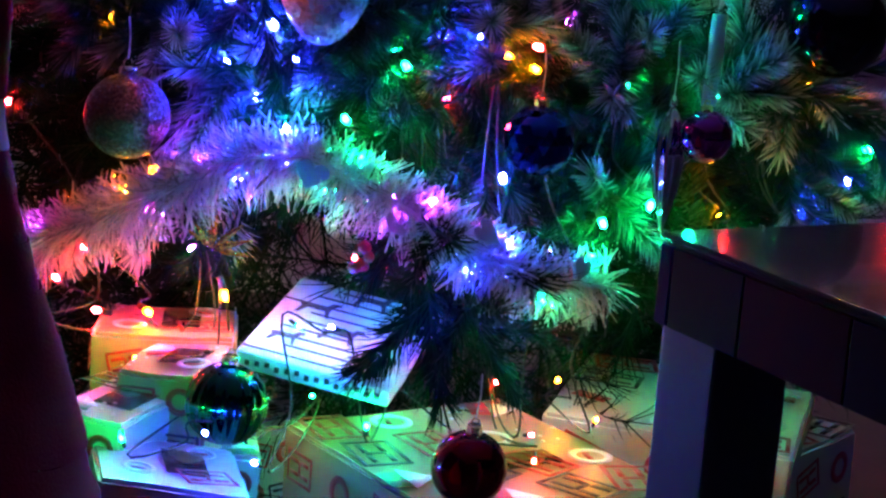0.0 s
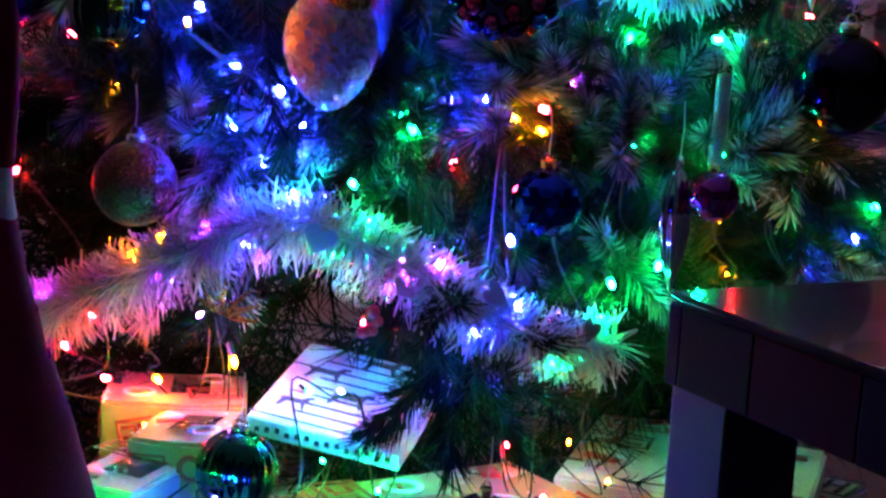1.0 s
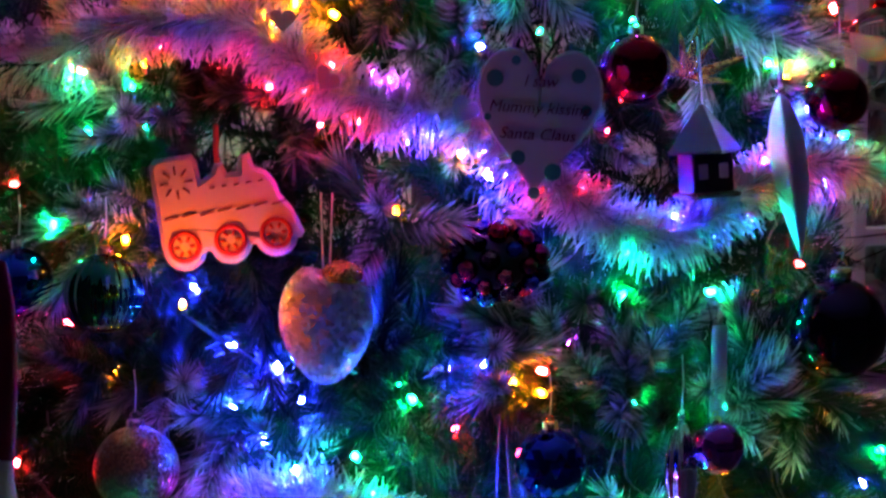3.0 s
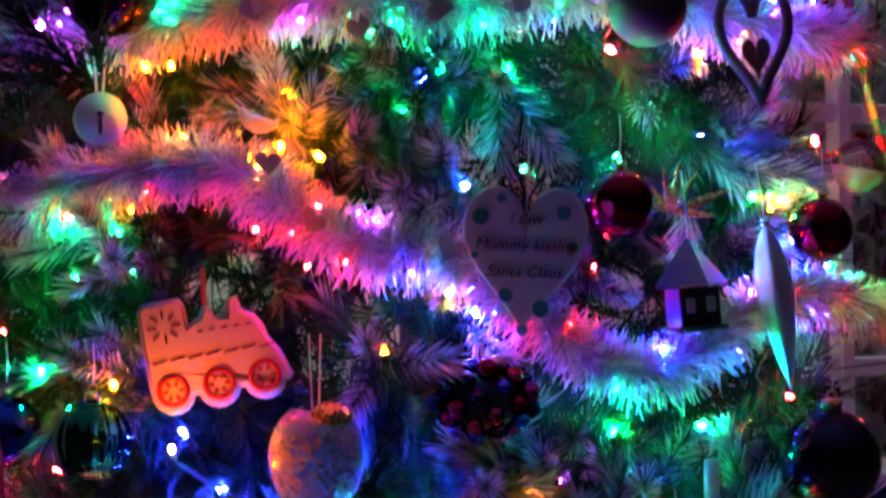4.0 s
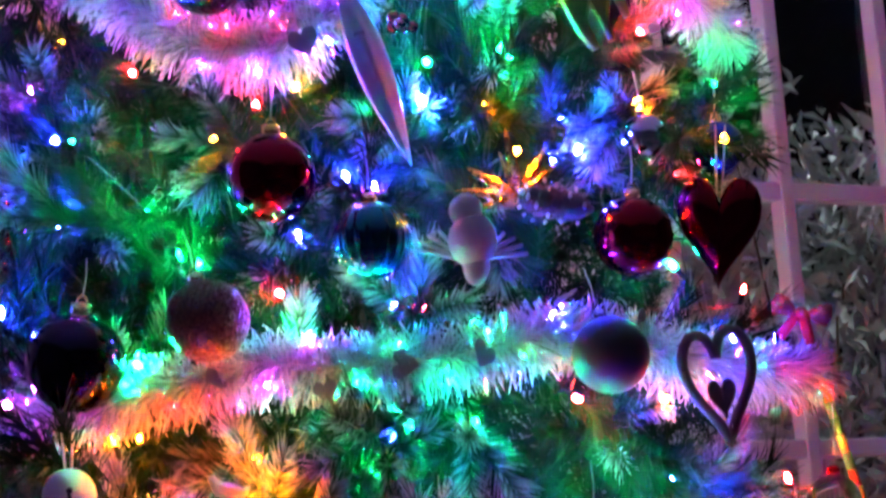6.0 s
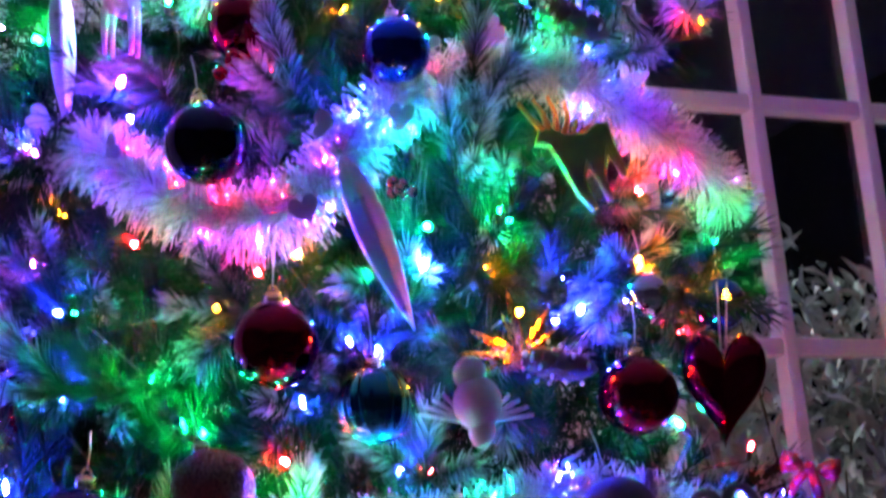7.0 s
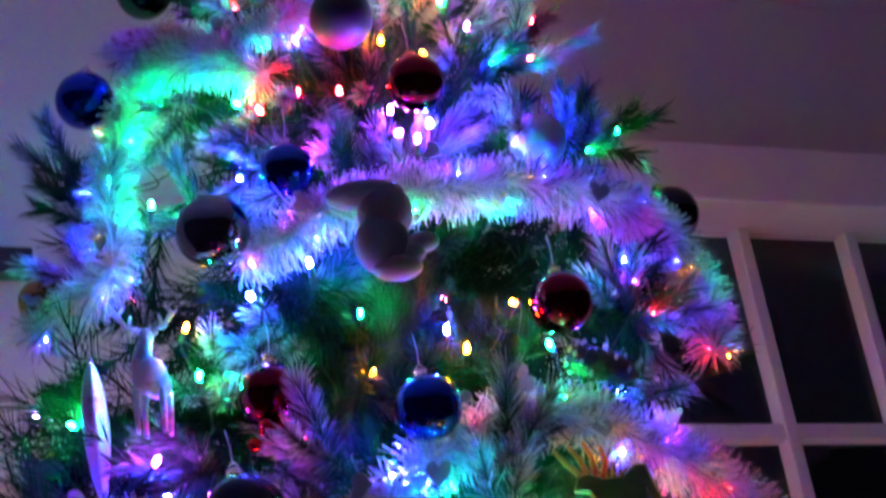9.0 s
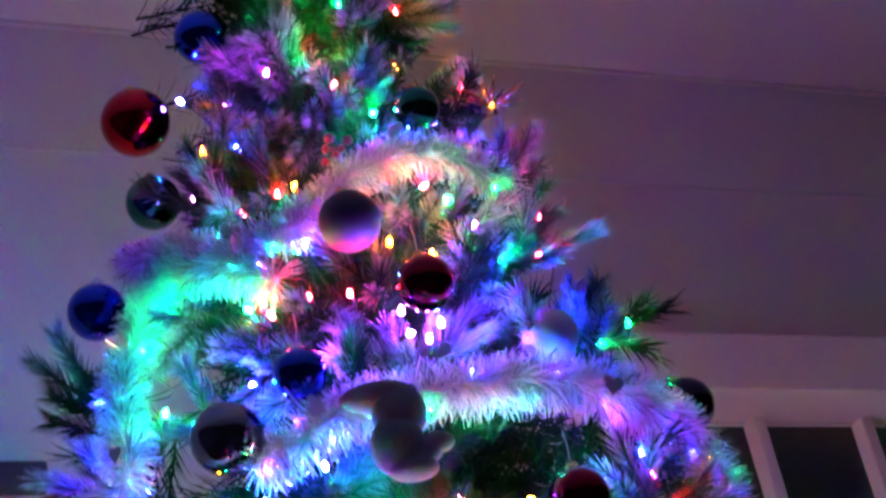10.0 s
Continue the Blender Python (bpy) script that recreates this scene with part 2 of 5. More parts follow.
def tube(points, r, n=6, bm=None, taper=1.0):
    bm = bm or bmesh.new()
    pts = [Vector(p) for p in points]
    rings = []
    for i, p in enumerate(pts):
        d = (pts[min(i + 1, len(pts) - 1)] - pts[max(i - 1, 0)]).normalized()
        a = d.orthogonal().normalized()
        if rings:
            a = (last - d * last.dot(d)).normalized()
        last = a
        b = d.cross(a)
        q = r * (1 + (taper - 1) * i / max(1, len(pts) - 1))
        rings.append([bm.verts.new(p + q * (math.cos(2 * math.pi * k / n) * a + math.sin(2 * math.pi * k / n) * b)) for k in range(n)])
    for u, v in zip(rings, rings[1:]):
        for k in range(n):
            bm.faces.new((u[k], u[(k + 1) % n], v[(k + 1) % n], v[k]))
    bm.faces.new(rings[0][::-1])
    bm.faces.new(rings[-1])
    return bm


def plate(outline, thick, bevel=0.0012, y=0.0):
    """A flat piece from an outline in x, z, with rounded rims; its front looks to -Y."""
    bm = bmesh.new()
    f = bm.faces.new([bm.verts.new((px, y - thick / 2, pz)) for px, pz in outline])
    r = bmesh.ops.extrude_face_region(bm, geom=[f])
    bmesh.ops.translate(bm, verts=[v for v in r["geom"] if isinstance(v, bmesh.types.BMVert)], vec=(0, thick, 0))
    bmesh.ops.recalc_face_normals(bm, faces=bm.faces[:])
    if bevel:
        rim = [e for e in bm.edges if abs(e.verts[0].co.y - e.verts[1].co.y) < 1e-6]
        bmesh.ops.bevel(bm, geom=rim, offset=bevel, segments=2, affect="EDGES")
    return bm


def strawberry_outline(w, h, n=36):
    """A broad heart with a shallow notch and a blunt foot."""
    out = []
    for k in range(n):
        a = 2 * math.pi * k / n
        x, z = w / 2 * math.sin(a), h / 2 * math.cos(a)
        x *= 0.8 + 0.36 * (z / h + 0.5) - 0.2 * max(0, z / h)
        if z > 0:
            z -= 0.09 * h * math.exp(-(x / (0.17 * w)) ** 2)
        out.append((x, z))
    return out


def heart_outline(w, h, n=36):
    pts = []
    for k in range(n):
        a = 2 * math.pi * k / n
        pts.append((w / 2 * math.sin(a) ** 3, h * ((13 * math.cos(a) - 5 * math.cos(2 * a) - 2 * math.cos(3 * a) - math.cos(4 * a)) / 29 + 0.09)))
    return pts


def smooth_path(pts, per=8):
    """Catmull-Rom through the points."""
    v = [Vector(p) for p in pts]
    out = []
    for i in range(len(v) - 1):
        a, b, c, d = v[max(i - 1, 0)], v[i], v[i + 1], v[min(i + 2, len(v) - 1)]
        for k in range(per):
            t = k / per
            out.append(0.5 * (2 * b + (c - a) * t + (2 * a - 5 * b + 4 * c - d) * t * t + (3 * b - a - 3 * c + d) * t ** 3))
    return out + [v[-1]]


# ---- the room ----
AXIS = Vector((-0.021, 1.950, 0))
TURN = 25.0
WX, WY = 0.57, 3.047                      # a point of the window wall
ROOM = Matrix.Translation((WX, WY, 0)) @ pose(0, 0, 0, 0, 0, TURN)   # x along the wall, -y into the room


def setting(name, bm, material, label, m=None, smooth=False):
    ob = part(name, bm, material, None, "", smooth)
    if m is not None:
        ob.matrix_basis = m
    return tagged(ob, label, name.split("_")[0], "", "structure")


CEILING_Z, HEAD, RAIL = 2.77, 2.05, 2.155
setting("floor", box(6.4, 5.4, 0.1, (-0.8, -2.56, -0.05)), FLOOR, "dark carpeted floor under the tree", ROOM)
setting("ceiling", box(6.4, 5.4, 0.1, (-0.8, -2.56, CEILING_Z + 0.05)), CEIL, "pale painted ceiling lit by the tree lights", ROOM)
WIN_L, WIN_R, SILL = -0.36, 1.42, 0.36
setting("wall_north_left", box(3.6, 0.14, CEILING_Z, (WIN_L - 1.8, 0.07, CEILING_Z / 2)), WALL, "pale painted wall behind the tree", ROOM)
setting("wall_north_right", box(0.9, 0.14, CEILING_Z, (WIN_R + 0.45, 0.07, CEILING_Z / 2)), WALL, "pale painted wall beside the window", ROOM)
setting("wall_north_above", box(WIN_R - WIN_L, 0.14, CEILING_Z - RAIL, ((WIN_L + WIN_R) / 2, 0.07, (CEILING_Z + RAIL) / 2)), WALL, "pale painted wall above the window", ROOM)
setting("wall_north_below", box(WIN_R - WIN_L, 0.14, SILL, ((WIN_L + WIN_R) / 2, 0.07, SILL / 2)), WALL, "pale painted wall below the window", ROOM)
# unseen walls that close the room, darkened to keep bounced light low
setting("wall_west", box(0.12, 5.1, CEILING_Z, (-3.9, -2.55, CEILING_Z / 2)), UNSEENWALL, "unseen side wall, darkened to cut bounced light", ROOM)
setting("wall_east", box(0.12, 5.1, CEILING_Z, (2.26, -2.55, CEILING_Z / 2)), UNSEENWALL, "unseen side wall, darkened to cut bounced light", ROOM)
setting("wall_south", box(6.3, 0.12, CEILING_Z, (-0.8, -5.17, CEILING_Z / 2)), UNSEENWALL, "unseen wall behind the viewer, darkened to cut bounced light", ROOM)
# picture moulding and coving
setting("trim_moulding", box(6.4, 0.004, 0.0025, (-0.6, -0.002, 2.52), 0.001), WALL, "thin painted moulding along the wall", ROOM)
setting("trim_coving", box(6.1, 0.008, 0.008, (-0.8, -0.004, CEILING_Z - 0.004), 0.003, 3), CEIL, "plain plaster coving under the ceiling", ROOM)
setting("trim_rail", box(0.9, 0.03, 0.042, (-1.62, -0.022, 1.945), 0.006), BLACK, "black rail fixed along the wall", ROOM)

window = thing("window_1", ROOM, "white glazed window with small panes, dark outside", "window", "", "structure")
PITCH, MID = 0.213, 0.011
BARS = [MID + PITCH * k for k in range(-1, 7)]
ROWZ = [SILL, 0.52, 0.90, 1.294, 1.69, HEAD]
part("header", box(WIN_R - WIN_L + 0.1, 0.13, RAIL - HEAD, ((WIN_L + WIN_R) / 2, -0.045, (RAIL + HEAD) / 2), 0.006), TRIM, window, "", False)
part("sill", box(WIN_R - WIN_L + 0.12, 0.2, 0.03, ((WIN_L + WIN_R) / 2, -0.04, SILL), 0.008), TRIM, window, "", False)
for bx in (WIN_L, WIN_R):
    part("jamb", box(0.05, 0.1, HEAD - SILL, (bx, 0.0, (HEAD + SILL) / 2), 0.005), TRIM, window, "", False)
for bx in BARS:
    part("glazing_bar", box(0.024, 0.036, HEAD - SILL, (bx, -0.005, (HEAD + SILL) / 2), 0.005), TRIM, window, "", False)
for z in ROWZ[1:-1]:
    part("cross_bar", box(WIN_R - WIN_L, 0.03, 0.028, ((WIN_L + WIN_R) / 2, -0.004, z), 0.005), TRIM, window, "", False)
EDGES = [WIN_L] + BARS + [WIN_R]
for x0, x1 in zip(EDGES, EDGES[1:]):
    for z0, z1 in zip(ROWZ, ROWZ[1:]):
        if x1 - x0 > 0.03:
            p = part("pane", box(x1 - x0, 0.004, z1 - z0, ((x0 + x1) / 2, 0.0025, (z0 + z1) / 2)), PANE, window, "", False)
            p.visible_shadow = False

# outside: dark ground and a pale bush close to the glass
setting("ground", box(60, 60, 0.1, (0, 30.2, -0.16)), mat("dark_soil", (0.03, 0.03, 0.025), 0.95, vary=0.4, scale=3), "dark garden ground outside", ROOM)
rng = random.Random(5)
BUSHLEAF = mat("pale_garden_leaf", (0.4, 0.44, 0.43), 0.45, vary=0.35, scale=30)
bush = thing("bush", ROOM @ Matrix.Translation((0.55, 0.48, 0)), "pale leafy bush close outside the window at night", "bush")
stems, leaves = bmesh.new(), bmesh.new()
for k in range(150):
    x, y = rng.uniform(-0.95, 0.95), rng.uniform(-0.28, 0.3)
    h = rng.uniform(1.0, 1.62) - 0.12 * abs(x) + 0.1 * math.sin(x * 9)
    pts = [Vector((x * 0.7, y * 0.5, 0)) + Vector((x * 0.3 * s + 0.05 * math.sin(s * 5 + k), y * 0.5 * s, h * s)) for s in (0, 0.25, 0.5, 0.75, 1)]
    tube(pts, 0.006, 4, stems, 0.3)
    for j in range(230):
        s = rng.uniform(0.25, 1)
        q = Vector((x * (0.7 + 0.3 * s), y * (0.5 + 0.5 * s), h * s)) + Vector([rng.gauss(0, 0.035) for _ in range(3)])
        m = Matrix.Translation(q) @ Euler((rng.uniform(-1.2, 1.2), rng.uniform(-1.2, 1.2), rng.uniform(0, 6.3))).to_matrix().to_4x4()
        L, w = rng.uniform(0.035, 0.075), rng.uniform(0.005, 0.013)
        a = [leaves.verts.new(m @ Vector(c)) for c in ((0, 0, 0), (L * 0.45, w, 0.006), (L, 0, -0.008), (L * 0.45, -w, 0.006), (L * 0.5, 0, -0.004))]
        leaves.faces.new((a[0], a[4], a[1])), leaves.faces.new((a[1], a[4], a[2])), leaves.faces.new((a[0], a[3], a[4])), leaves.faces.new((a[3], a[2], a[4]))
part("stems", stems, BARK, bush)
part("leaves", leaves, BUSHLEAF, bush)


# ---- the tree ----
PROFILE = ((0.0, 0.46), (0.25, 0.49), (0.6, 0.48), (0.7, 0.455), (0.82, 0.425), (1.05, 0.38), (1.2, 0.36), (1.46, 0.335), (1.62, 0.3), (1.82, 0.22), (1.95, 0.195), (2.19, 0.12), (2.45, 0.02), (3, 0))


def tree_radius(z):
    for (z0, r0), (z1, r1) in zip(PROFILE, PROFILE[1:]):
        if z <= z1:
            return r0 + (r1 - r0) * (z - z0) / (z1 - z0)
    return 0.0


def sprig(seed, length, count, spreadiness, needle, twigs=4, flocked=0.0):
    """One branch tip: a stem with side twigs, each ringed with thin three-sided needles. flocked: where along the
    branch the white flock begins, which also paints in glow round the bulb.
    """
    r = random.Random(seed)
    verts, faces, tips = [], [], []

    def add_needle(p, d, L, w):
        white = min(1.0, max(0.0, (p.z / length - flocked) / 0.25)) if flocked else 1.0
        a = d.orthogonal().normalized()
        b = d.cross(a)
        i = len(verts)
        for k in range(3):
            verts.append(p + w * (math.cos(2.094 * k) * a + math.sin(2.094 * k) * b))
            tips.append(0.0)
        bend = Vector((0, 0, -0.08 * L))
        mid = p + d * L * 0.55
        for k in range(3):
            verts.append(mid + 0.8 * w * (math.cos(2.094 * k) * a + math.sin(2.094 * k) * b))
            tips.append(0.6 * white)
        verts.append(p + d * L + bend)
        tips.append(white)
        for k in range(3):
            j = (k + 1) % 3
            faces.append((i + k, i + j, i + 3 + j, i + 3 + k))
            faces.append((i + 3 + k, i + 3 + j, i + 6))

    lines = [(Vector((0, 0, 0)), Vector((0, 0, 1)), length)]
    for k in range(twigs):
        s = r.uniform(0.15, 0.7)
        a = r.uniform(0, 6.28)
        lines.append((Vector((0, 0, length * s)), Vector((math.cos(a) * 0.75, math.sin(a) * 0.75, 0.75)).normalized(), length * r.uniform(0.35, 0.55)))
    total = sum(l for _, _, l in lines)
    for p, d, L in lines:
        u = d.orthogonal().normalized()
        v = d.cross(u)
        for k in range(int(count * L / total)):
            s = r.random() ** 0.85
            a = r.uniform(0, 6.28)
            lean = spreadiness * (1 - 0.45 * s)
            w = (d + lean * (math.cos(a) * u + math.sin(a) * v)).normalized()
            add_needle(p + d * L * s, w, needle * r.uniform(0.7, 1.15), 0.00075)
        i = len(verts)
        for q, rad in ((p, 0.0022), (p + d * L, 0.0008)):
            for k in range(3):
                verts.append(q + rad * (math.cos(2.094 * k) * u + math.sin(2.094 * k) * v))
                tips.append(0.0)
        for k in range(3):
            j = (k + 1) % 3
            faces.append((i + k, i + j, i + 3 + j, i + 3 + k))
    me = bpy.data.meshes.new("branch")
    me.from_pydata([tuple(v) for v in verts], [], faces)
    at = me.attributes.new("tip", "FLOAT", "POINT")
    at.data.foreach_set("value", tips)
    return me


tree = thing("christmas_tree", Matrix.Translation(AXIS), "tall artificial pine with frosted needle tips, decorated", "christmas tree")
part("trunk", lathe([(0.03, 0.0), (0.03, 0.6), (0.024, 1.4), (0.0025, 2.2), (0.004, 2.5)], 10), BARK, tree)
SPRIGS = [sprig(11, 0.14, 560, 1.0, 0.031), sprig(12, 0.16, 640, 0.8, 0.036), sprig(13, 0.12, 520, 1.2, 0.029, 5), sprig(14, 0.17, 640, 0.7, 0.038, 6)]
for me in SPRIGS:
    me.materials.append(NEEDLE)
FROSTED = [sprig(51, 0.15, 1100, 1.1, 0.027, 5, 0.66), sprig(52, 0.16, 1200, 0.9, 0.03, 5, 0.68), sprig(53, 0.15, 1100, 1.3, 0.025, 6, 0.64), sprig(54, 0.16, 1200, 0.8, 0.032, 6, 0.66)]
for me in FROSTED:
    me.materials.append(NEEDLE_FROST_LIT)
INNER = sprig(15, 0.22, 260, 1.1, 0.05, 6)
INNER.materials.append(NEEDLE_SHADE)
rng = random.Random(21)


def branch_pose(z, a, reach, droop, r):
    """A branch that ends at the tree's outside at height z, angle a."""
    out = Vector((math.cos(a), math.sin(a), 0))
    d = (out + Vector((r.gauss(0, 0.25), r.gauss(0, 0.25), droop))).normalized()
    tip = out * (tree_radius(z) + r.uniform(-0.08, 0.0)) + Vector((0, 0, z))
    q = Vector((0, 0, 1)).rotation_difference(d) @ Euler((0, 0, r.uniform(0, 6.28))).to_quaternion()
    return Matrix.LocRotScale(tip - d * reach, q, None)


# the nearer side in single branches, the far side and the inside joined
def tuck(tip, out):
    """How far a branch gives way to the tinsel and the ornaments that lie on it."""
    if min((tip - g).length for g in ROPE) < 0.078 or min((tip - g).length for g in HUNG) < 0.055:
        return out * -0.075
    return Vector((0, 0, 0))


def near_branches():
    r = random.Random(31)
    done = 0
    # flocked branches are gathered at the bulbs, their white adding to the glow
    for p in SPOTS:
        q = p - AXIS
        out = Vector((q.x, q.y, 0)).normalized()
        d = (out + Vector((r.gauss(0, 0.35), r.gauss(0, 0.3), r.gauss(0.0, 0.4)))).normalized()
        turn = Vector((0, 0, 1)).rotation_difference(d) @ Euler((0, 0, r.uniform(0, 6.28))).to_quaternion()
        side = d.orthogonal().normalized() * 0.008
        back = out * -0.05 if min((p + d * 0.045 - g).length for g in ROPE) < 0.05 or min((p + d * 0.03 - g).length for g in HUNG) < 0.058 else Vector((0, 0, 0))
        if q.z > 1.3:
            back -= d * 0.022
        share("branch", (FROSTED if r.random() < (0.75 if q.z > 1.5 else 0.42) else SPRIGS)[r.randrange(4)], Matrix.LocRotScale(q + d * 0.038 - d * 0.15 + side + back, turn, None), tree)
        done += 1
    k = 0
    while done < 292:
        k += 1
        z = 0.37 + 2.05 * ((k * 0.61803) % 1.0) ** 1.15
        a = -math.pi / 2 + math.radians(105) * (2 * r.random() - 1)
        if r.random() > (tree_radius(z) + 0.06) / 0.5:
            continue
        m = branch_pose(z, a, 0.17, r.gauss(0.05, 0.35), r)
        out = Vector((math.cos(a), math.sin(a), 0))
        m.translation += tuck(AXIS + m @ Vector((0, 0, 0.15)), out)
        if z > 1.5:
            m.translation -= out * 0.045
        if z < 1.5:
            m.translation += out * 0.07 * max(0, -out.x)
        share("branch", (FROSTED if r.random() < 0.04 else SPRIGS)[r.randrange(4)], m, tree)
        done += 1


def joined(me, poses, name, parent):
    """Many copies of one branch in one mesh."""
    n = len(me.vertices)
    co = np.empty(n * 3)
    me.vertices.foreach_get("co", co)
    co = co.reshape(-1, 3)
    polys = [tuple(p.vertices) for p in me.polygons]
    tv = np.empty(n)
    me.attributes["tip"].data.foreach_get("value", tv)
    vs, fs, ts = [], [], []
    for i, m in enumerate(poses):
        mm = np.array(m)
        vs.append(co @ mm[:3, :3].T + mm[:3, 3])
        fs.extend(tuple(v + i * n for v in f) for f in polys)
        ts.append(tv)
    out = bpy.data.meshes.new(name)
    out.from_pydata(np.concatenate(vs).tolist(), [], fs)
    out.attributes.new("tip", "FLOAT", "POINT").data.foreach_set("value", np.concatenate(ts))
    out.materials.append(me.materials[0])
    ob = new(name, out)
    ob.parent = parent
    ob["kind"] = "stuff"
    return ob


poses = []
for k in range(430):
    z = 0.3 + 1.95 * rng.random() ** 1.2
    a = rng.uniform(0, 6.28)
    m = branch_pose(z, a, 0.2, rng.gauss(0.0, 0.4), rng)
    m.translation = m.translation * 1.0 - Vector((math.cos(a), math.sin(a), 0)) * min(0.14, tree_radius(z) * 0.5)
    if z < 1.4:
        m.translation.x -= 0.07 * max(0, -math.cos(a))
    poses.append(m)
for k in range(70):
    z = 0.55 + 0.85 * rng.random()
    a = math.radians(rng.uniform(150, 235))
    poses.append(branch_pose(z, a, 0.16, rng.gauss(0, 0.3), rng))
for k in range(90):
    z = 0.12 + 0.3 * rng.random()
    a = -math.pi / 2 + math.radians(120) * (2 * rng.random() - 1)
    m = branch_pose(z, a, 0.2, rng.gauss(-0.2, 0.3), rng)
    m.translation -= Vector((math.cos(a), math.sin(a), 0)) * rng.uniform(0.05, 0.2)
    poses.append(m)
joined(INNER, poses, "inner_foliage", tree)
poses = []
for k in range(150):
    z = 0.24 + 2.1 * rng.random() ** 1.2
    a = math.pi / 2 + math.radians(75) * (2 * rng.random() - 1)
    poses.append(branch_pose(z, a, 0.17, rng.gauss(0.05, 0.3), rng))
joined(SPRIGS[0], poses, "rear_foliage", tree)


# ---- tinsel ----
ROPE, HUNG, DRAPES = [], [], []

def garland(points, r, seed, label, dense=9500, hearts=5):
    """A thick tinsel rope: twisted core and thousands of thin foil strands standing out from it."""
    rg = random.Random(seed)
    path = smooth_path(points, 10)
    ROPE.extend(path[::3])
    DRAPES.append((path, r))
    root = thing("tinsel_garland", Matrix.Identity(4), label, "tinsel", "tinsel on the tree")
    part("core", tube(path, 0.004, 6), THREAD, root)
    cum = [0.0]
    for a, b in zip(path, path[1:]):
        cum.append(cum[-1] + (b - a).length)
    n = int(dense * cum[-1])
    verts, faces = [], []
    for k in range(n):
        s = rg.random() * cum[-1]
        i = max(j for j in range(0, len(cum) - 1) if cum[j] <= s) if len(cum) < 12 else int(np.searchsorted(cum, s)) - 1
        i = max(0, min(i, len(path) - 2))
        f = (s - cum[i]) / max(1e-6, cum[i + 1] - cum[i])
        p = path[i].lerp(path[i + 1], f)
        d = (path[i + 1] - path[i]).normalized()
        a = d.orthogonal().normalized()
        b = d.cross(a)
        t = rg.uniform(0, 6.28)
        o = (math.cos(t) * a + math.sin(t) * b + rg.gauss(0, 0.28) * d).normalized()
        L = r * rg.uniform(0.7, 1.12)
        side = o.cross(Vector((rg.gauss(0, 1), rg.gauss(0, 1), rg.gauss(0, 1)))).normalized() * rg.uniform(0.0005, 0.001)
        bend = d * rg.gauss(0, 0.15) * L + Vector((0, 0, -0.1 * L))
        j = len(verts)
        m = p + o * L * 0.55
        e = p + o * L + bend
        verts += [p - side, p + side, m + side * 1.1, m - side * 1.1, e + side * 0.6, e - side * 0.6]
        faces += [(j, j + 1, j + 2, j + 3), (j + 3, j + 2, j + 4, j + 5)]
    me = bpy.data.meshes.new("tinsel_fringe")
    me.from_pydata([tuple(v) for v in verts], [], faces)
    me.materials.append(TINSEL)
    ob = new("tinsel_fringe", me)
    ob.parent, ob["kind"] = root, "stuff"
    for k in range(hearts):
        p = path[int((k + rg.uniform(0.2, 0.8)) / hearts * (len(path) - 1))]
        q = p + Vector((rg.uniform(-0.3, 0.3) * r, -r * rg.uniform(0.75, 1.05), rg.uniform(-0.8, 0.8) * r))
        w = rg.uniform(0.017, 0.026)
        o = part("film_heart", plate(heart_outline(w, w, 20), 0.0008, 0), SEQUIN, root)
        o.matrix_basis = Matrix.Translation(q) @ Euler((rg.gauss(0, 0.5), rg.gauss(0, 0.7), rg.gauss(0, 0.6))).to_matrix().to_4x4()
    return root


garland([(-0.370, 1.576, 0.291), (-0.304, 1.517, 0.316), (-0.247, 1.481, 0.350), (-0.203, 1.459, 0.373), (-0.153, 1.443, 0.403), (-0.103, 1.428, 0.412), (-0.061, 1.423, 0.395), (-0.019, 1.421, 0.377), (0.027, 1.423, 0.351), (0.073, 1.430, 0.334), (0.121, 1.443, 0.333)],
        0.0331, 40, "thick white tinsel garland draped over the lower branches", hearts=7)
garland([(-0.393, 1.676, 0.734), (-0.323, 1.585, 0.729), (-0.272, 1.549, 0.746), (-0.220, 1.517, 0.754), (-0.167, 1.492, 0.751), (-0.124, 1.473, 0.726), (-0.091, 1.460, 0.702), (-0.059, 1.454, 0.693), (-0.019, 1.447, 0.684)],
        0.0326, 41, "thick white tinsel garland glowing red and peach", hearts=6)
garland([(-0.039, 1.475, 0.693), (0.010, 1.472, 0.678), (0.051, 1.467, 0.644), (0.096, 1.472, 0.614), (0.138, 1.480, 0.595), (0.182, 1.500, 0.610), (0.227, 1.535, 0.638), (0.282, 1.579, 0.649), (0.348, 1.643, 0.633)],
        0.0289, 42, "white tinsel garland sagging between the branches", hearts=6)
garland([(-0.393, 1.746, 0.865), (-0.310, 1.620, 0.857), (-0.238, 1.562, 0.862), (-0.177, 1.529, 0.866), (-0.115, 1.510, 0.875), (-0.060, 1.498, 0.868), (-0.009, 1.499, 0.869), (0.046, 1.506, 0.872), (0.089, 1.515, 0.883), (0.129, 1.531, 0.887), (0.191, 1.560, 0.870), (0.260, 1.612, 0.859), (0.348, 1.739, 0.865)],
        0.0315, 43, "thick white tinsel garland glowing teal and violet", hearts=9)
garland([(-0.393, 1.820, 1.296), (-0.312, 1.725, 1.255), (-0.250, 1.648, 1.235), (-0.203, 1.606, 1.189), (-0.160, 1.577, 1.150), (-0.118, 1.560, 1.134), (-0.077, 1.550, 1.136), (-0.043, 1.550, 1.166), (-0.017, 1.555, 1.204)],
        0.0359, 44, "thick white tinsel garland glowing pink and violet", hearts=7)
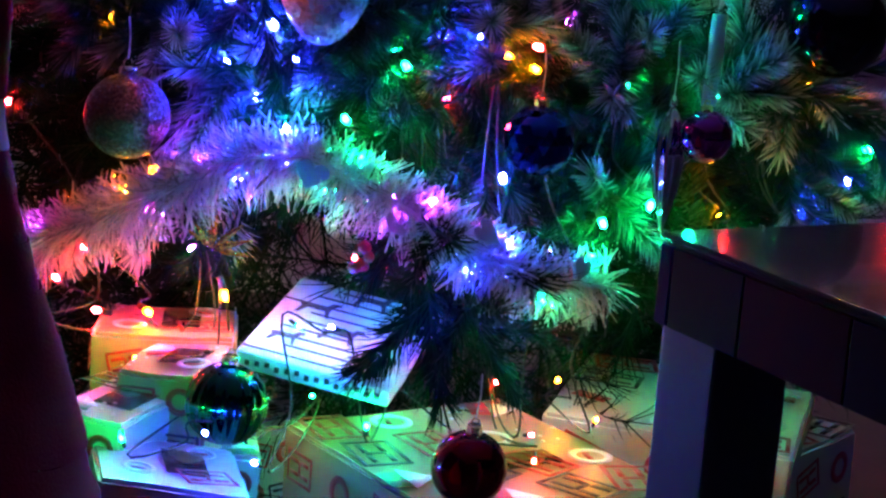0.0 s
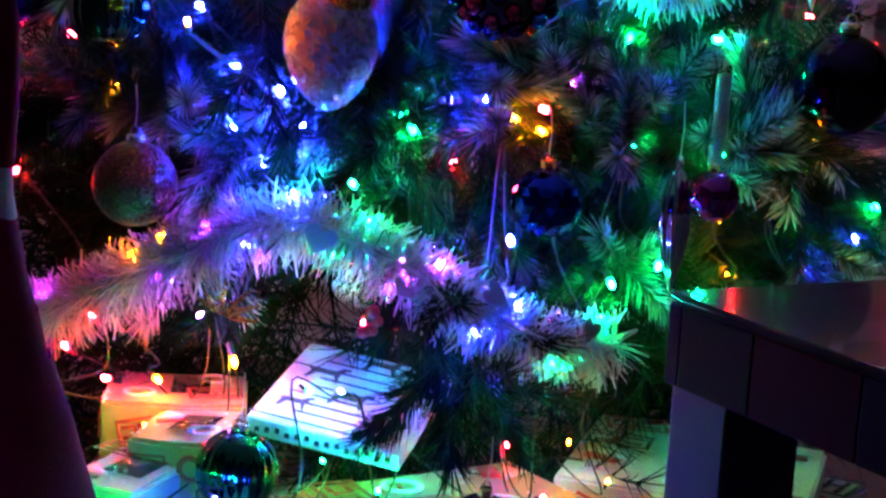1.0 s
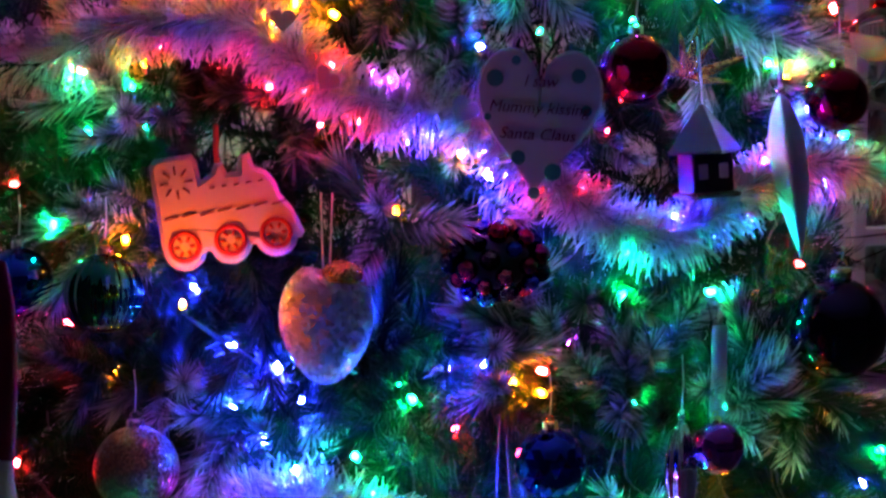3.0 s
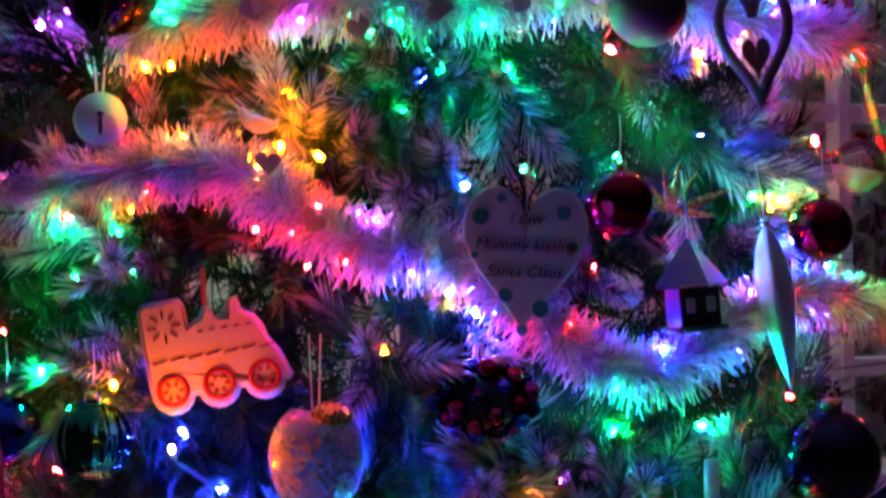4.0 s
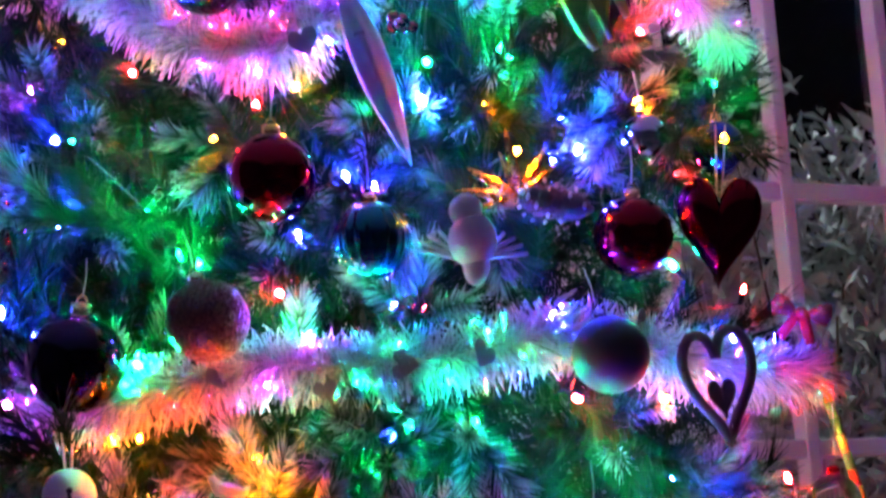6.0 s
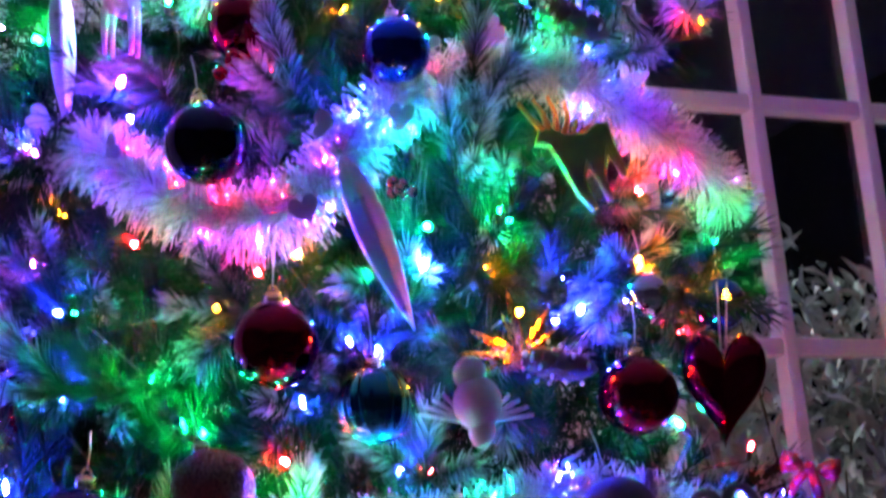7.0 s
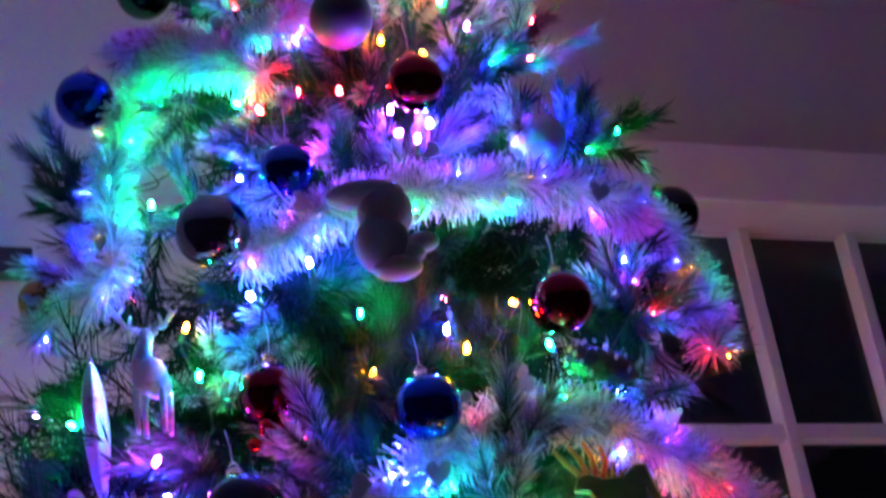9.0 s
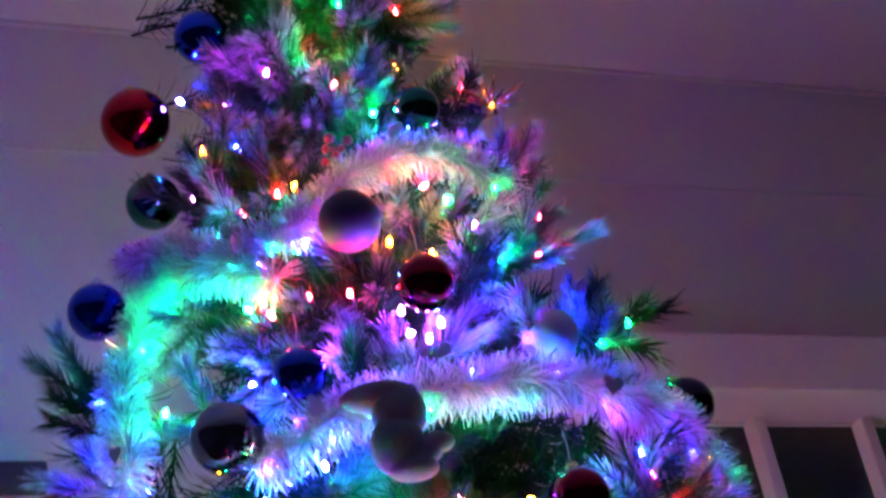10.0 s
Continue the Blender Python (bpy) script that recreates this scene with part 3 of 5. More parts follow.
garland([(-0.012, 1.562, 1.211), (0.031, 1.567, 1.233), (0.079, 1.580, 1.250), (0.132, 1.600, 1.255), (0.180, 1.627, 1.238), (0.229, 1.667, 1.216), (0.272, 1.718, 1.195), (0.315, 1.798, 1.173)],
        0.0337, 45, "white tinsel garland at the side of the tree", hearts=7)
garland([(-0.127, 1.610, 1.452), (-0.084, 1.599, 1.461), (-0.046, 1.596, 1.478), (0.010, 1.601, 1.487), (0.065, 1.609, 1.487), (0.122, 1.634, 1.494), (0.175, 1.668, 1.497), (0.229, 1.722, 1.493), (0.287, 1.842, 1.504), (0.304, 1.850, 1.448), (0.298, 1.812, 1.372)],
        0.0316, 46, "white tinsel garland glowing blue round the upper branches", hearts=7)
garland([(-0.353, 1.833, 1.512), (-0.303, 1.786, 1.518), (-0.250, 1.713, 1.518), (-0.254, 1.757, 1.625), (-0.228, 1.786, 1.720), (-0.199, 1.770, 1.752), (-0.136, 1.703, 1.717), (-0.081, 1.663, 1.666)],
        0.0301, 47, "white tinsel garland glowing green at the side of the tree", hearts=5)
garland([(-0.243, 1.868, 1.841), (-0.170, 1.744, 1.764), (-0.109, 1.689, 1.723), (-0.056, 1.678, 1.731), (0.020, 1.710, 1.801), (0.080, 1.735, 1.825), (0.131, 1.775, 1.825), (0.171, 1.830, 1.823)],
        0.0273, 48, "white tinsel garland round the top of the tree", hearts=5)

# ---- fairy lights ----
LEDMESH = {}
bm = lathe([(0.001, -0.0035), (0.0022, -0.0025), (0.0024, 0.0015), (0.0017, 0.0036), (0.0005, 0.0045)], 8)
base_led = bpy.data.meshes.new("bulb")
bm.to_mesh(base_led)
bm.free()
base_led.shade_smooth()
bm = lathe([(0.0026, -0.016), (0.003, -0.0035), (0.0036, -0.0035)], 8)
SOCKET = bpy.data.meshes.new("socket")
bm.to_mesh(SOCKET)
bm.free()
SOCKET.materials.append(WIRE)
for c, m in LED.items():
    LEDMESH[c] = base_led.copy()
    LEDMESH[c].materials.append(m)
LIGHTS, SPOTS = [], []


def led(colour, x, y, z, leafy=True, size=1.0):
    """A bulb; leafy: it sits on a branch of its own."""
    spot = Vector((x, y, z))
    if leafy and y < AXIS.y:
        spot += (spot - Vector(EYE)).normalized() * 0.009
    LIGHTS.append((colour, spot, size))
    if leafy and z > 0.36 and y < AXIS.y + 0.05:
        SPOTS.append(Vector((x, y, z)))


led("amber", -0.268, 1.543, 0.491)
led("red", -0.355, 1.604, 0.407)
led("blue", -0.120, 1.486, 0.474)
led("red", 0.058, 1.485, 0.497)
led("amber", 0.057, 1.483, 0.481)
led("green", -0.037, 1.475, 0.477)
led("red", -0.006, 1.476, 0.454)
led("green", -0.079, 1.479, 0.434)
led("blue", 0.040, 1.479, 0.399)
led("green", 0.118, 1.493, 0.368)
led("green", 0.153, 1.505, 0.382)
led("amber", 0.212, 1.533, 0.373)
led("blue", 0.274, 1.573, 0.375)
led("green", 0.337, 1.631, 0.418)
led("amber", -0.162, 1.492, 0.290)
led("red", -0.266, 1.536, 0.259)
led("amber", -0.222, 1.512, 0.267)
led("red", -0.064, 1.472, 0.331)
led("red", -0.303, 1.559, 0.277)
led("amber", 0.283, 1.583, 0.474)
led("amber", 0.038, 1.479, 0.477)
led("amber", -0.224, 1.516, 0.378)
led("blue", -0.132, 1.486, 0.399)
led("green", -0.064, 1.478, 0.398)
led("green", 0.111, 1.490, 0.314)
led("blue", 0.050, 1.476, 0.330)
led("violet", -0.189, 1.501, 0.322)
led("amber", -0.189, 1.362, 0.555, False, 0.8)
led("blue", -0.201, 1.514, 0.554)
led("red", -0.307, 1.571, 0.521)
led("amber", -0.265, 1.543, 0.490)
led("red", -0.341, 1.599, 0.539)
led("green", -0.244, 1.557, 0.678)
led("green", -0.293, 1.585, 0.670)
led("red", -0.0985, 1.395, 0.676, False, 0.5)
led("amber", -0.050, 1.486, 0.613)
led("green", 0.117, 1.499, 0.552)
led("green", 0.185, 1.524, 0.553)
led("red", 0.104, 1.516, 0.672)
led("blue", 0.255, 1.592, 0.685)
led("green", 0.236, 1.590, 0.726)
led("red", 0.259, 1.568, 0.571)
led("red", 0.235, 1.550, 0.477)
led("amber", -0.246, 1.568, 0.722)
led("red", -0.361, 1.628, 0.628)
led("amber", -0.257, 1.541, 0.589)
led("amber", -0.002, 1.496, 0.655)
led("blue", 0.017, 1.492, 0.641)
led("blue", 0.111, 1.503, 0.608)
led("green", 0.303, 1.628, 0.671)
led("red", 0.275, 1.612, 0.702)
led("blue", -0.062, 1.479, 0.516)
led("blue", -0.172, 1.502, 0.512)
led("blue", -0.012, 1.478, 0.500)
led("blue", -0.079, 1.481, 0.553)
led("blue", 0.139, 1.504, 0.500)
led("red", -0.100, 1.566, 0.938)
led("red", 0.011, 1.556, 0.920)
led("blue", -0.011, 1.556, 0.922)
led("green", -0.218, 1.601, 0.901)
led("green", -0.006, 1.536, 0.825)
led("green", -0.014, 1.539, 0.838)
led("blue", -0.019, 1.533, 0.815)
led("green", 0.044, 1.540, 0.824)
led("red", 0.125, 1.566, 0.840)
led("amber", 0.197, 1.599, 0.838)
led("amber", -0.238, 1.598, 0.836)
led("amber", -0.216, 1.585, 0.835)
led("amber", -0.124, 1.545, 0.808)
led("blue", -0.285, 1.634, 0.848)
led("amber", -0.313, 1.659, 0.866)
led("amber", -0.128, 1.536, 0.767)
led("amber", -0.098, 1.526, 0.759)
led("amber", -0.243, 1.568, 0.721)
led("blue", 0.011, 1.515, 0.735)
led("blue", 0.213, 1.587, 0.760)
led("green", 0.127, 1.544, 0.755)
led("blue", 0.251, 1.588, 0.686)
led("amber", 0.252, 1.600, 0.715)
led("amber", 0.270, 1.609, 0.699)
led("red", 0.298, 1.658, 0.773)
led("green", -0.257, 1.571, 0.705)
led("red", -0.146, 1.525, 0.705)
led("blue", 0.266, 1.664, 0.891)
led("red", -0.257, 1.589, 0.763)
led("green", -0.058, 1.544, 0.854)
led("red", -0.164, 1.570, 0.876)
led("green", -0.101, 1.554, 0.883)
led("green", -0.338, 1.693, 0.889)
led("blue", 0.037, 1.548, 0.860)
led("green", -0.033, 1.527, 0.791)
led("blue", 0.194, 1.581, 0.775)
led("blue", -0.330, 1.756, 1.143)
led("green", -0.278, 1.688, 1.102)
led("blue", -0.292, 1.686, 1.027)
led("blue", -0.267, 1.664, 1.032)
led("green", -0.207, 1.622, 1.021)
led("green", -0.181, 1.600, 0.980)
led("green", -0.164, 1.591, 0.971)
led("amber", -0.148, 1.603, 1.075)
led("blue", -0.043, 1.575, 1.029)
led("blue", -0.020, 1.574, 1.019)
led("blue", -0.083, 1.571, 0.984)
led("green", -0.005, 1.584, 1.081)
led("amber", 0.070, 1.594, 1.084)
led("amber", 0.075, 1.580, 1.000)
led("amber", 0.205, 1.659, 1.091)
led("blue", 0.124, 1.606, 1.039)
led("blue", 0.147, 1.618, 1.049)
led("red", 0.233, 1.669, 1.033)
led("green", 0.218, 1.638, 0.951)
led("blue", 0.022, 1.585, 1.089)
led("red", -0.112, 1.595, 1.099)
led("amber", -0.322, 1.697, 0.962)
led("red", -0.095, 1.615, 1.278)
led("blue", -0.070, 1.607, 1.244)
led("green", 0.026, 1.603, 1.211)
led("green", 0.089, 1.607, 1.137)
led("amber", 0.204, 1.662, 1.097)
led("amber", 0.070, 1.593, 1.085)
led("green", 0.028, 1.592, 1.124)
led("red", -0.217, 1.646, 1.147)
led("amber", -0.079, 1.590, 1.110)
led("blue", -0.327, 1.752, 1.144)
led("amber", -0.288, 1.717, 1.201)
led("blue", 0.022, 1.589, 1.091)
led("red", 0.214, 1.680, 1.163)
led("green", 0.288, 1.754, 1.130)
led("blue", -0.049, 1.593, 1.149)
led("blue", 0.184, 1.674, 1.294)
led("red", -0.108, 1.621, 1.304)
led("violet", -0.149, 1.617, 1.173)
led("violet", -0.097, 1.604, 1.174)
led("blue", -0.217, 1.663, 1.265)
led("violet", -0.293, 1.730, 1.263)
led("green", 0.067, 1.606, 1.173)
led("amber", -0.184, 1.662, 1.419)
led("green", -0.176, 1.650, 1.366)
led("blue", -0.121, 1.634, 1.426)
led("blue", -0.139, 1.649, 1.485)
led("blue", -0.119, 1.659, 1.556)
led("green", -0.208, 1.710, 1.572)
led("green", -0.306, 1.843, 1.689)
led("blue", -0.283, 1.783, 1.559)
led("green", -0.028, 1.617, 1.385)
led("amber", -0.025, 1.611, 1.327)
led("red", 0.046, 1.624, 1.387)
led("blue", 0.044, 1.620, 1.358)
led("amber", 0.106, 1.641, 1.382)
led("green", 0.131, 1.648, 1.340)
led("green", 0.321, 1.883, 1.463)
led("red", -0.093, 1.614, 1.279)
led("blue", -0.070, 1.606, 1.246)
led("green", 0.213, 1.753, 1.575)
led("violet", 0.226, 1.726, 1.421)
led("blue", 0.189, 1.677, 1.297)
led("amber", 0.058, 1.623, 1.338)
led("blue", 0.221, 1.722, 1.441)
led("violet", -0.366, 1.877, 1.447)
led("red", 0.239, 1.735, 1.386)
led("amber", 0.324, 1.884, 1.394)
led("blue", -0.065, 1.624, 1.444)
led("green", -0.113, 1.684, 1.651)
led("red", -0.054, 1.668, 1.643)
led("violet", 0.033, 1.652, 1.574)
led("blue", 0.171, 1.711, 1.568)
led("green", 0.215, 1.755, 1.578)
led("green", -0.074, 1.707, 1.733)
led("green", 0.138, 1.732, 1.685)
led("amber", 0.071, 1.697, 1.680)
led("red", 0.180, 1.778, 1.702)
led("violet", 0.029, 1.659, 1.603)
led("blue", 0.063, 1.661, 1.583)
led("green", 0.095, 1.650, 1.488)
led("green", -0.230, 1.775, 1.682)
led("green", 0.259, 1.855, 1.647)
led("green", -0.014, 1.773, 1.985)
led("blue", -0.103, 1.770, 1.897)
led("violet", -0.157, 1.792, 1.858)
led("red", -0.069, 1.735, 1.807)
led("red", 0.047, 1.791, 2.007)
led("violet", 0.118, 1.798, 1.869)
led("green", 0.098, 1.745, 1.767)
led("green", 0.033, 1.816, 2.094)
led("blue", 0.138, 1.819, 1.871)
led("red", 0.009, 1.765, 1.950)
led("green", 0.137, 1.730, 1.681)
led("red", 0.200, 1.907, 1.881)
led("red", 0.200, 1.878, 1.806)
led("violet", -0.109, 1.786, 1.964)
led("blue", -0.163, 1.865, 2.041)
led("amber", 0.181, 1.891, 1.973)
led("amber", -0.051, 1.736, 1.814)
led("red", 0.097, 1.874, 2.115)
led("blue", 0.057, 1.862, 2.183)
led("green", 0.026, 1.870, 2.250)
led("amber", 0.111, 1.902, 2.283)
led("red", 0.077, 1.916, 2.378)
led("green", -0.045, 1.803, 2.078)
led("amber", 0.080, 1.802, 1.984)
led("violet", -0.015, 1.754, 1.903)
led("violet", -0.060, 1.778, 1.992)
led("green", 0.044, 1.763, 1.903)
led("red", 0.079, 1.746, 1.790)
led("amber", 0.032, 1.695, 1.701)
led("blue", -0.049, 1.700, 1.722)
led("red", -0.015, 1.661, 1.633)
led("red", -0.107, 1.744, 1.798)
led("amber", -0.141, 1.793, 1.916)
led("red", -0.022, 1.791, 2.048)
led("red", 0.154, 1.904, 2.008)
led("blue", 0.059, 1.758, 1.845)
led("violet", 0.120, 1.740, 1.728)
led("blue", 0.144, 1.700, 1.594)
led("red", -0.092, 1.669, 1.631)
led("violet", -0.057, 1.645, 1.561)
led("green", -0.196, 1.753, 1.702)
led("violet", 0.049, 1.653, 1.565)
for c, x, y, z in (("violet", -0.307, 1.53, 0.861), ("green", -0.206, 1.52, 0.883), ("blue", -0.32, 1.58, 0.94), ("green", -0.29, 1.56, 0.715), ("green", -0.31, 1.53, 0.60), ("blue", -0.135, 1.47, 0.5), ("blue", -0.07, 1.48, 0.535),
                   ("violet", -0.30, 1.66, 1.24), ("violet", -0.22, 1.64, 1.29), ("green", -0.30, 1.70, 1.36)):
    led(c, x, y, z, True, 1.1)
# bulbs deep in the tufts
for c, x, y, z in (("blue", -0.171, 1.500, 0.466), ("blue", -0.146, 1.490, 0.444), ("blue", -0.105, 1.490, 0.494), ("blue", -0.209, 1.520, 0.490), ("violet", 0.077, 1.500, 0.515), ("green", -0.046, 1.490, 0.486), ("amber", 0.037, 1.490, 0.488), ("green", 0.126, 1.500, 0.473), ("green", 0.197, 1.520, 0.467), ("amber", 0.268, 1.550, 0.477), ("blue", 0.313, 1.580, 0.400), ("blue", 0.015, 1.490, 0.503), ("violet", -0.304, 1.660, 1.141), ("blue", -0.309, 1.680, 1.253), ("blue", -0.276, 1.630, 1.025), ("green", 0.076, 1.580, 1.213), ("amber", 0.156, 1.620, 1.200), ("green", 0.093, 1.570, 1.117), ("violet", -0.025, 1.560, 1.009), ("amber", 0.090, 1.520, 1.028), ("blue", 0.129, 1.550, 1.060), ("amber", 0.269, 1.630, 1.053), ("blue", -0.280, 1.620, 1.087)):
    led(c, x, y, z)
# lights caught in the tinsel, garland by garland from the foot of the tree upwards
IN_TINSEL = (
    "rvravvbbggvvbbgg",
    "arrarararrrvb",
    "gvrrgbbvbg",
    "vvggrrvvgggggbvbavg",
    "vvvvvrvrvrvrvvbb",
    "bragbvvv",
    "vvbbgbgbvgbar",
    "bvbggbgvgb",
    "bvgargg",
)
NAMED = {"r": "red", "g": "green", "b": "blue", "a": "amber", "v": "violet"}
rng = random.Random(17)
for (path, r), code in zip(DRAPES, IN_TINSEL):
    for k, c in enumerate(code):
        i = (k + 0.5) / len(code) * (len(path) - 1)
        p = path[int(i)].lerp(path[min(int(i) + 1, len(path) - 1)], i % 1)
        out = Vector((p.x - AXIS.x, p.y - AXIS.y, 0)).normalized()
        side = 1 if k % 2 else -1
        p = p + out * r * rng.uniform(-0.3, 0.05) + Vector((0, 0, side * r * rng.uniform(0.35, 0.6)))
        led(NAMED[c], p.x, p.y, p.z, False, 0.7 if p.z < 0.6 else 0.58 if p.z < 1.4 else 0.4)
# lights lying on the presents
for c, x, y, z in (("green", -0.09, 1.475, 0.222), ("green", -0.045, 1.41, 0.222), ("green", -0.03, 1.52, 0.222), ("red", 0.075, 1.42, 0.222),
                   ("red", 0.05, 1.55, 0.222), ("amber", 0.125, 1.47, 0.222), ("amber", 0.10, 1.57, 0.222), ("red", 0.075, 1.36, 0.222),
                   ("blue", -0.152, 1.325, 0.235), ("green", -0.205, 1.30, 0.235), ("blue", -0.115, 1.30, 0.225), ("green", -0.295, 1.46, 0.262),
                   ("amber", -0.225, 1.475, 0.24), ("red", -0.19, 1.475, 0.22), ("blue", -0.075, 1.406, 0.295), ("green", -0.098, 1.40, 0.295), ("blue", 0.32, 1.68, 0.185)):
    led(c, x, y, z, False, 0.54)
# lights on the far side of the tree
rng = random.Random(8)
for k in range(34):
    z = 0.4 + 1.9 * rng.random() ** 1.2
    a = math.pi / 2 + math.radians(95) * (2 * rng.random() - 1)
    r = tree_radius(z) - 0.01
    led(("red", "violet", "amber", "red", "violet", "green", "red")[k % 7], AXIS.x + r * math.cos(a), AXIS.y + r * math.sin(a), z)


def light_string(bulbs, seed):
    rg = random.Random(seed)
    root = thing("fairy_light_string", Matrix.Identity(4), "string of small multicoloured LED fairy lights on dark green cable", "fairy lights", "fairy lights on the tree")
    route = []
    for i, (c, p, size) in enumerate(bulbs):
        into = Vector((AXIS.x - p.x, AXIS.y - p.y, 0)).normalized()
        tilt = Vector((rg.gauss(0, 0.5), -0.7, rg.gauss(0.3, 0.6))).normalized()
        m = Matrix.LocRotScale(p, Vector((0, 0, 1)).rotation_difference(tilt), Vector((size, size, size)))
        b = share("bulb", LEDMESH[c], m, root)
        b["label"] = {"red": "red", "green": "green", "blue": "blue", "amber": "amber", "violet": "violet"}[c] + " glowing LED bulb"
        s = share("socket", SOCKET, Matrix.Identity(4), b)
        route.append(p - tilt * 0.016)
        if i + 1 < len(bulbs):
            q = bulbs[i + 1][1]
            gap = (q - p).length
            if gap < 0.45:
                route.append(p.lerp(q, 0.5) + into * (0.03 + 0.15 * gap) - Vector((0, 0, 0.01 + 0.1 * gap)))
            else:
                for f in (0.25, 0.5, 0.75):
                    e = p.lerp(q, f) - AXIS
                    w = Vector((e.x, e.y, 0)).normalized() * max(0.02, tree_radius(e.z) - 0.1)
                    route.append(AXIS + Vector((w.x, w.y, e.z - 0.02)))
    if len(route) > 2:
        part("cable", tube(smooth_path(route, 5), 0.0009, 5), WIRE, root)


layers = {}
for c, p, size in LIGHTS:
    layers.setdefault(int(p.z / 0.16), []).append((c, p, size))
for n, key in enumerate(sorted(layers)):
    light_string(sorted(layers[key], key=lambda e: math.atan2(e[1].x - AXIS.x, AXIS.y - e[1].y)), n)


# ---- hanging ornaments ----
def hang(root, top, length=0.05):
    part("thread", tube([(0, 0, top), (0.001, 0.002, top + length * 0.5), (0, 0.0025, top + length)], 0.0006, 4), THREAD, root)


def bauble(p, d, colour, label, style="plain", cap="gold"):
    """A glass ball of diameter d with its crown, wire loop and thread."""
    r = d / 2
    HUNG.append(Vector(p))
    root = thing("bauble", facing(p, random.Random(int(p[0] * 1e4)).gauss(0, 4)), label, "bauble", "baubles on the tree")
    if style == "ribbed":
        prof = [(max(0.0005, r * math.sin(math.pi * k / 18)), -r * math.cos(math.pi * k / 18)) for k in range(19)]
        bm = lathe(prof, 72, ribs=18, depth=0.07)
    elif style == "facet":
        bm = bmesh.new()
        bmesh.ops.create_icosphere(bm, subdivisions=3, radius=r)
    else:
        bm = ball(r, 36, 20)
    part("globe", bm, SHINE[colour], root, "", style != "facet")
    c = GOLDCAP if cap == "gold" else SILVERCAP
    part("crown", lathe([(r * 0.2, r * 0.95), (r * 0.22, r * 1.0), (r * 0.22, r * 1.16), (r * 0.16, r * 1.2)], 16, ribs=8, depth=0.08), c, root)
    part("loop", tube([(r * 0.1 * math.cos(a), 0, r * 1.24 + r * 0.12 * math.sin(a)) for a in [k * 0.63 for k in range(10)]], 0.0006, 5), c, root)
    hang(root, r * 1.34, 0.03)
    return root


def spindle(p, w, h, material, label, tilt=0.0, name="icicle_ornament"):
    """A long drop, pointed below, with shallow flutes."""
    HUNG.append(Vector(p))
    root = thing(name, facing(p, tilt), label, "ornament", "hanging drops")
    prof = [(max(0.0006, w / 2 * math.sin(math.pi * (k / 16) ** 0.75) ** 0.9), h / 2 - h * k / 16) for k in range(17)]
    part("drop", lathe(prof, 36, ribs=6, depth=0.16), material, root)
    part("cap", lathe([(w * 0.1, h / 2 - 0.002), (w * 0.12, h / 2 + 0.002), (w * 0.08, h / 2 + 0.007)], 10), SILVERCAP, root)
    hang(root, h / 2 + 0.006, 0.04)
    return root


def pine_cone(p, w, h, tilt, seed):
    rg = random.Random(seed)
    root = thing("pine_cone", facing(p, tilt), "dark pine cone with frosted scale tips", "pine cone", "pine cones on the tree")
    part("core", lathe([(0.001, -h * 0.45), (w * 0.2, -h * 0.25), (w * 0.22, 0), (w * 0.1, h * 0.42)], 10), CONE, root)
    bm = lathe([(0.0008, 0.0), (w * 0.05, 0.25 * w), (w * 0.11, 0.42 * w), (w * 0.07, 0.52 * w)], 8)
    for v in bm.verts:
        v.co.y *= 0.3
        v.co.y += 2.0 * v.co.z ** 2 / w * 0.3
    me = bpy.data.meshes.new("scale")
    bm.to_mesh(me)
    bm.free()
    me.materials.append(CONE)
    for k in range(54):
        f = k / 53
        a = k * 2.39996
        z = h * (-0.42 + 0.84 * f)
        rr = math.sin(math.pi * (0.12 + 0.8 * f)) ** 0.7
        m = Matrix.Translation((0, 0, z)) @ pose(0, 0, 0, 0, 0, math.degrees(a)) @ pose(0, 0, 0, 62 - 40 * f, 0, 0) @ Matrix.Scale(0.95 * max(0.35, rr), 4)
        share("scale", me, m, root)
    tip = bpy.data.meshes.new("scale_tip")
    bm = ball(w * 0.055, 8, 6, (0, 0, 0), (1, 0.5, 0.6))
    bm.to_mesh(tip)
    bm.free()
    tip.materials.append(CONETIP)
    for k in range(0, 54, 2):
        f = k / 53
        a = k * 2.39996
        rr = math.sin(math.pi * (0.12 + 0.8 * f)) ** 0.7 * 0.95
        m = Matrix.Translation((0, 0, h * (-0.42 + 0.84 * f))) @ pose(0, 0, 0, 0, 0, math.degrees(a)) @ pose(0, 0, 0, 62 - 40 * f, 0, 0) @ Matrix.Translation((0, 0, 0.52 * w * rr))
        share("scale_tip", tip, m, root)
    return root


def bar(w, h, c, thick=0.001, tilt=0.0):
    bm = bmesh.new()
    bmesh.ops.create_cube(bm, size=1, matrix=Matrix.Translation((c[0], c[1], c[2])) @ pose(0, 0, 0, 0, -tilt, 0) @ Matrix.Diagonal((w, thick, h, 1)))
    return bm


def ring_plate(r, w, thick, y, n=24):
    bm = bmesh.new()
    pts = [[bm.verts.new((rr * math.cos(2 * math.pi * k / n), yy, rr * math.sin(2 * math.pi * k / n))) for k in range(n)] for rr, yy in ((r, y + thick), (r, y), (r - w, y), (r - w, y + thick))]
    for a, b in zip(pts, pts[1:]):
        for k in range(n):
            bm.faces.new((a[k], a[(k + 1) % n], b[(k + 1) % n], b[k]))
    bmesh.ops.recalc_face_normals(bm, faces=bm.faces[:])
    return bm


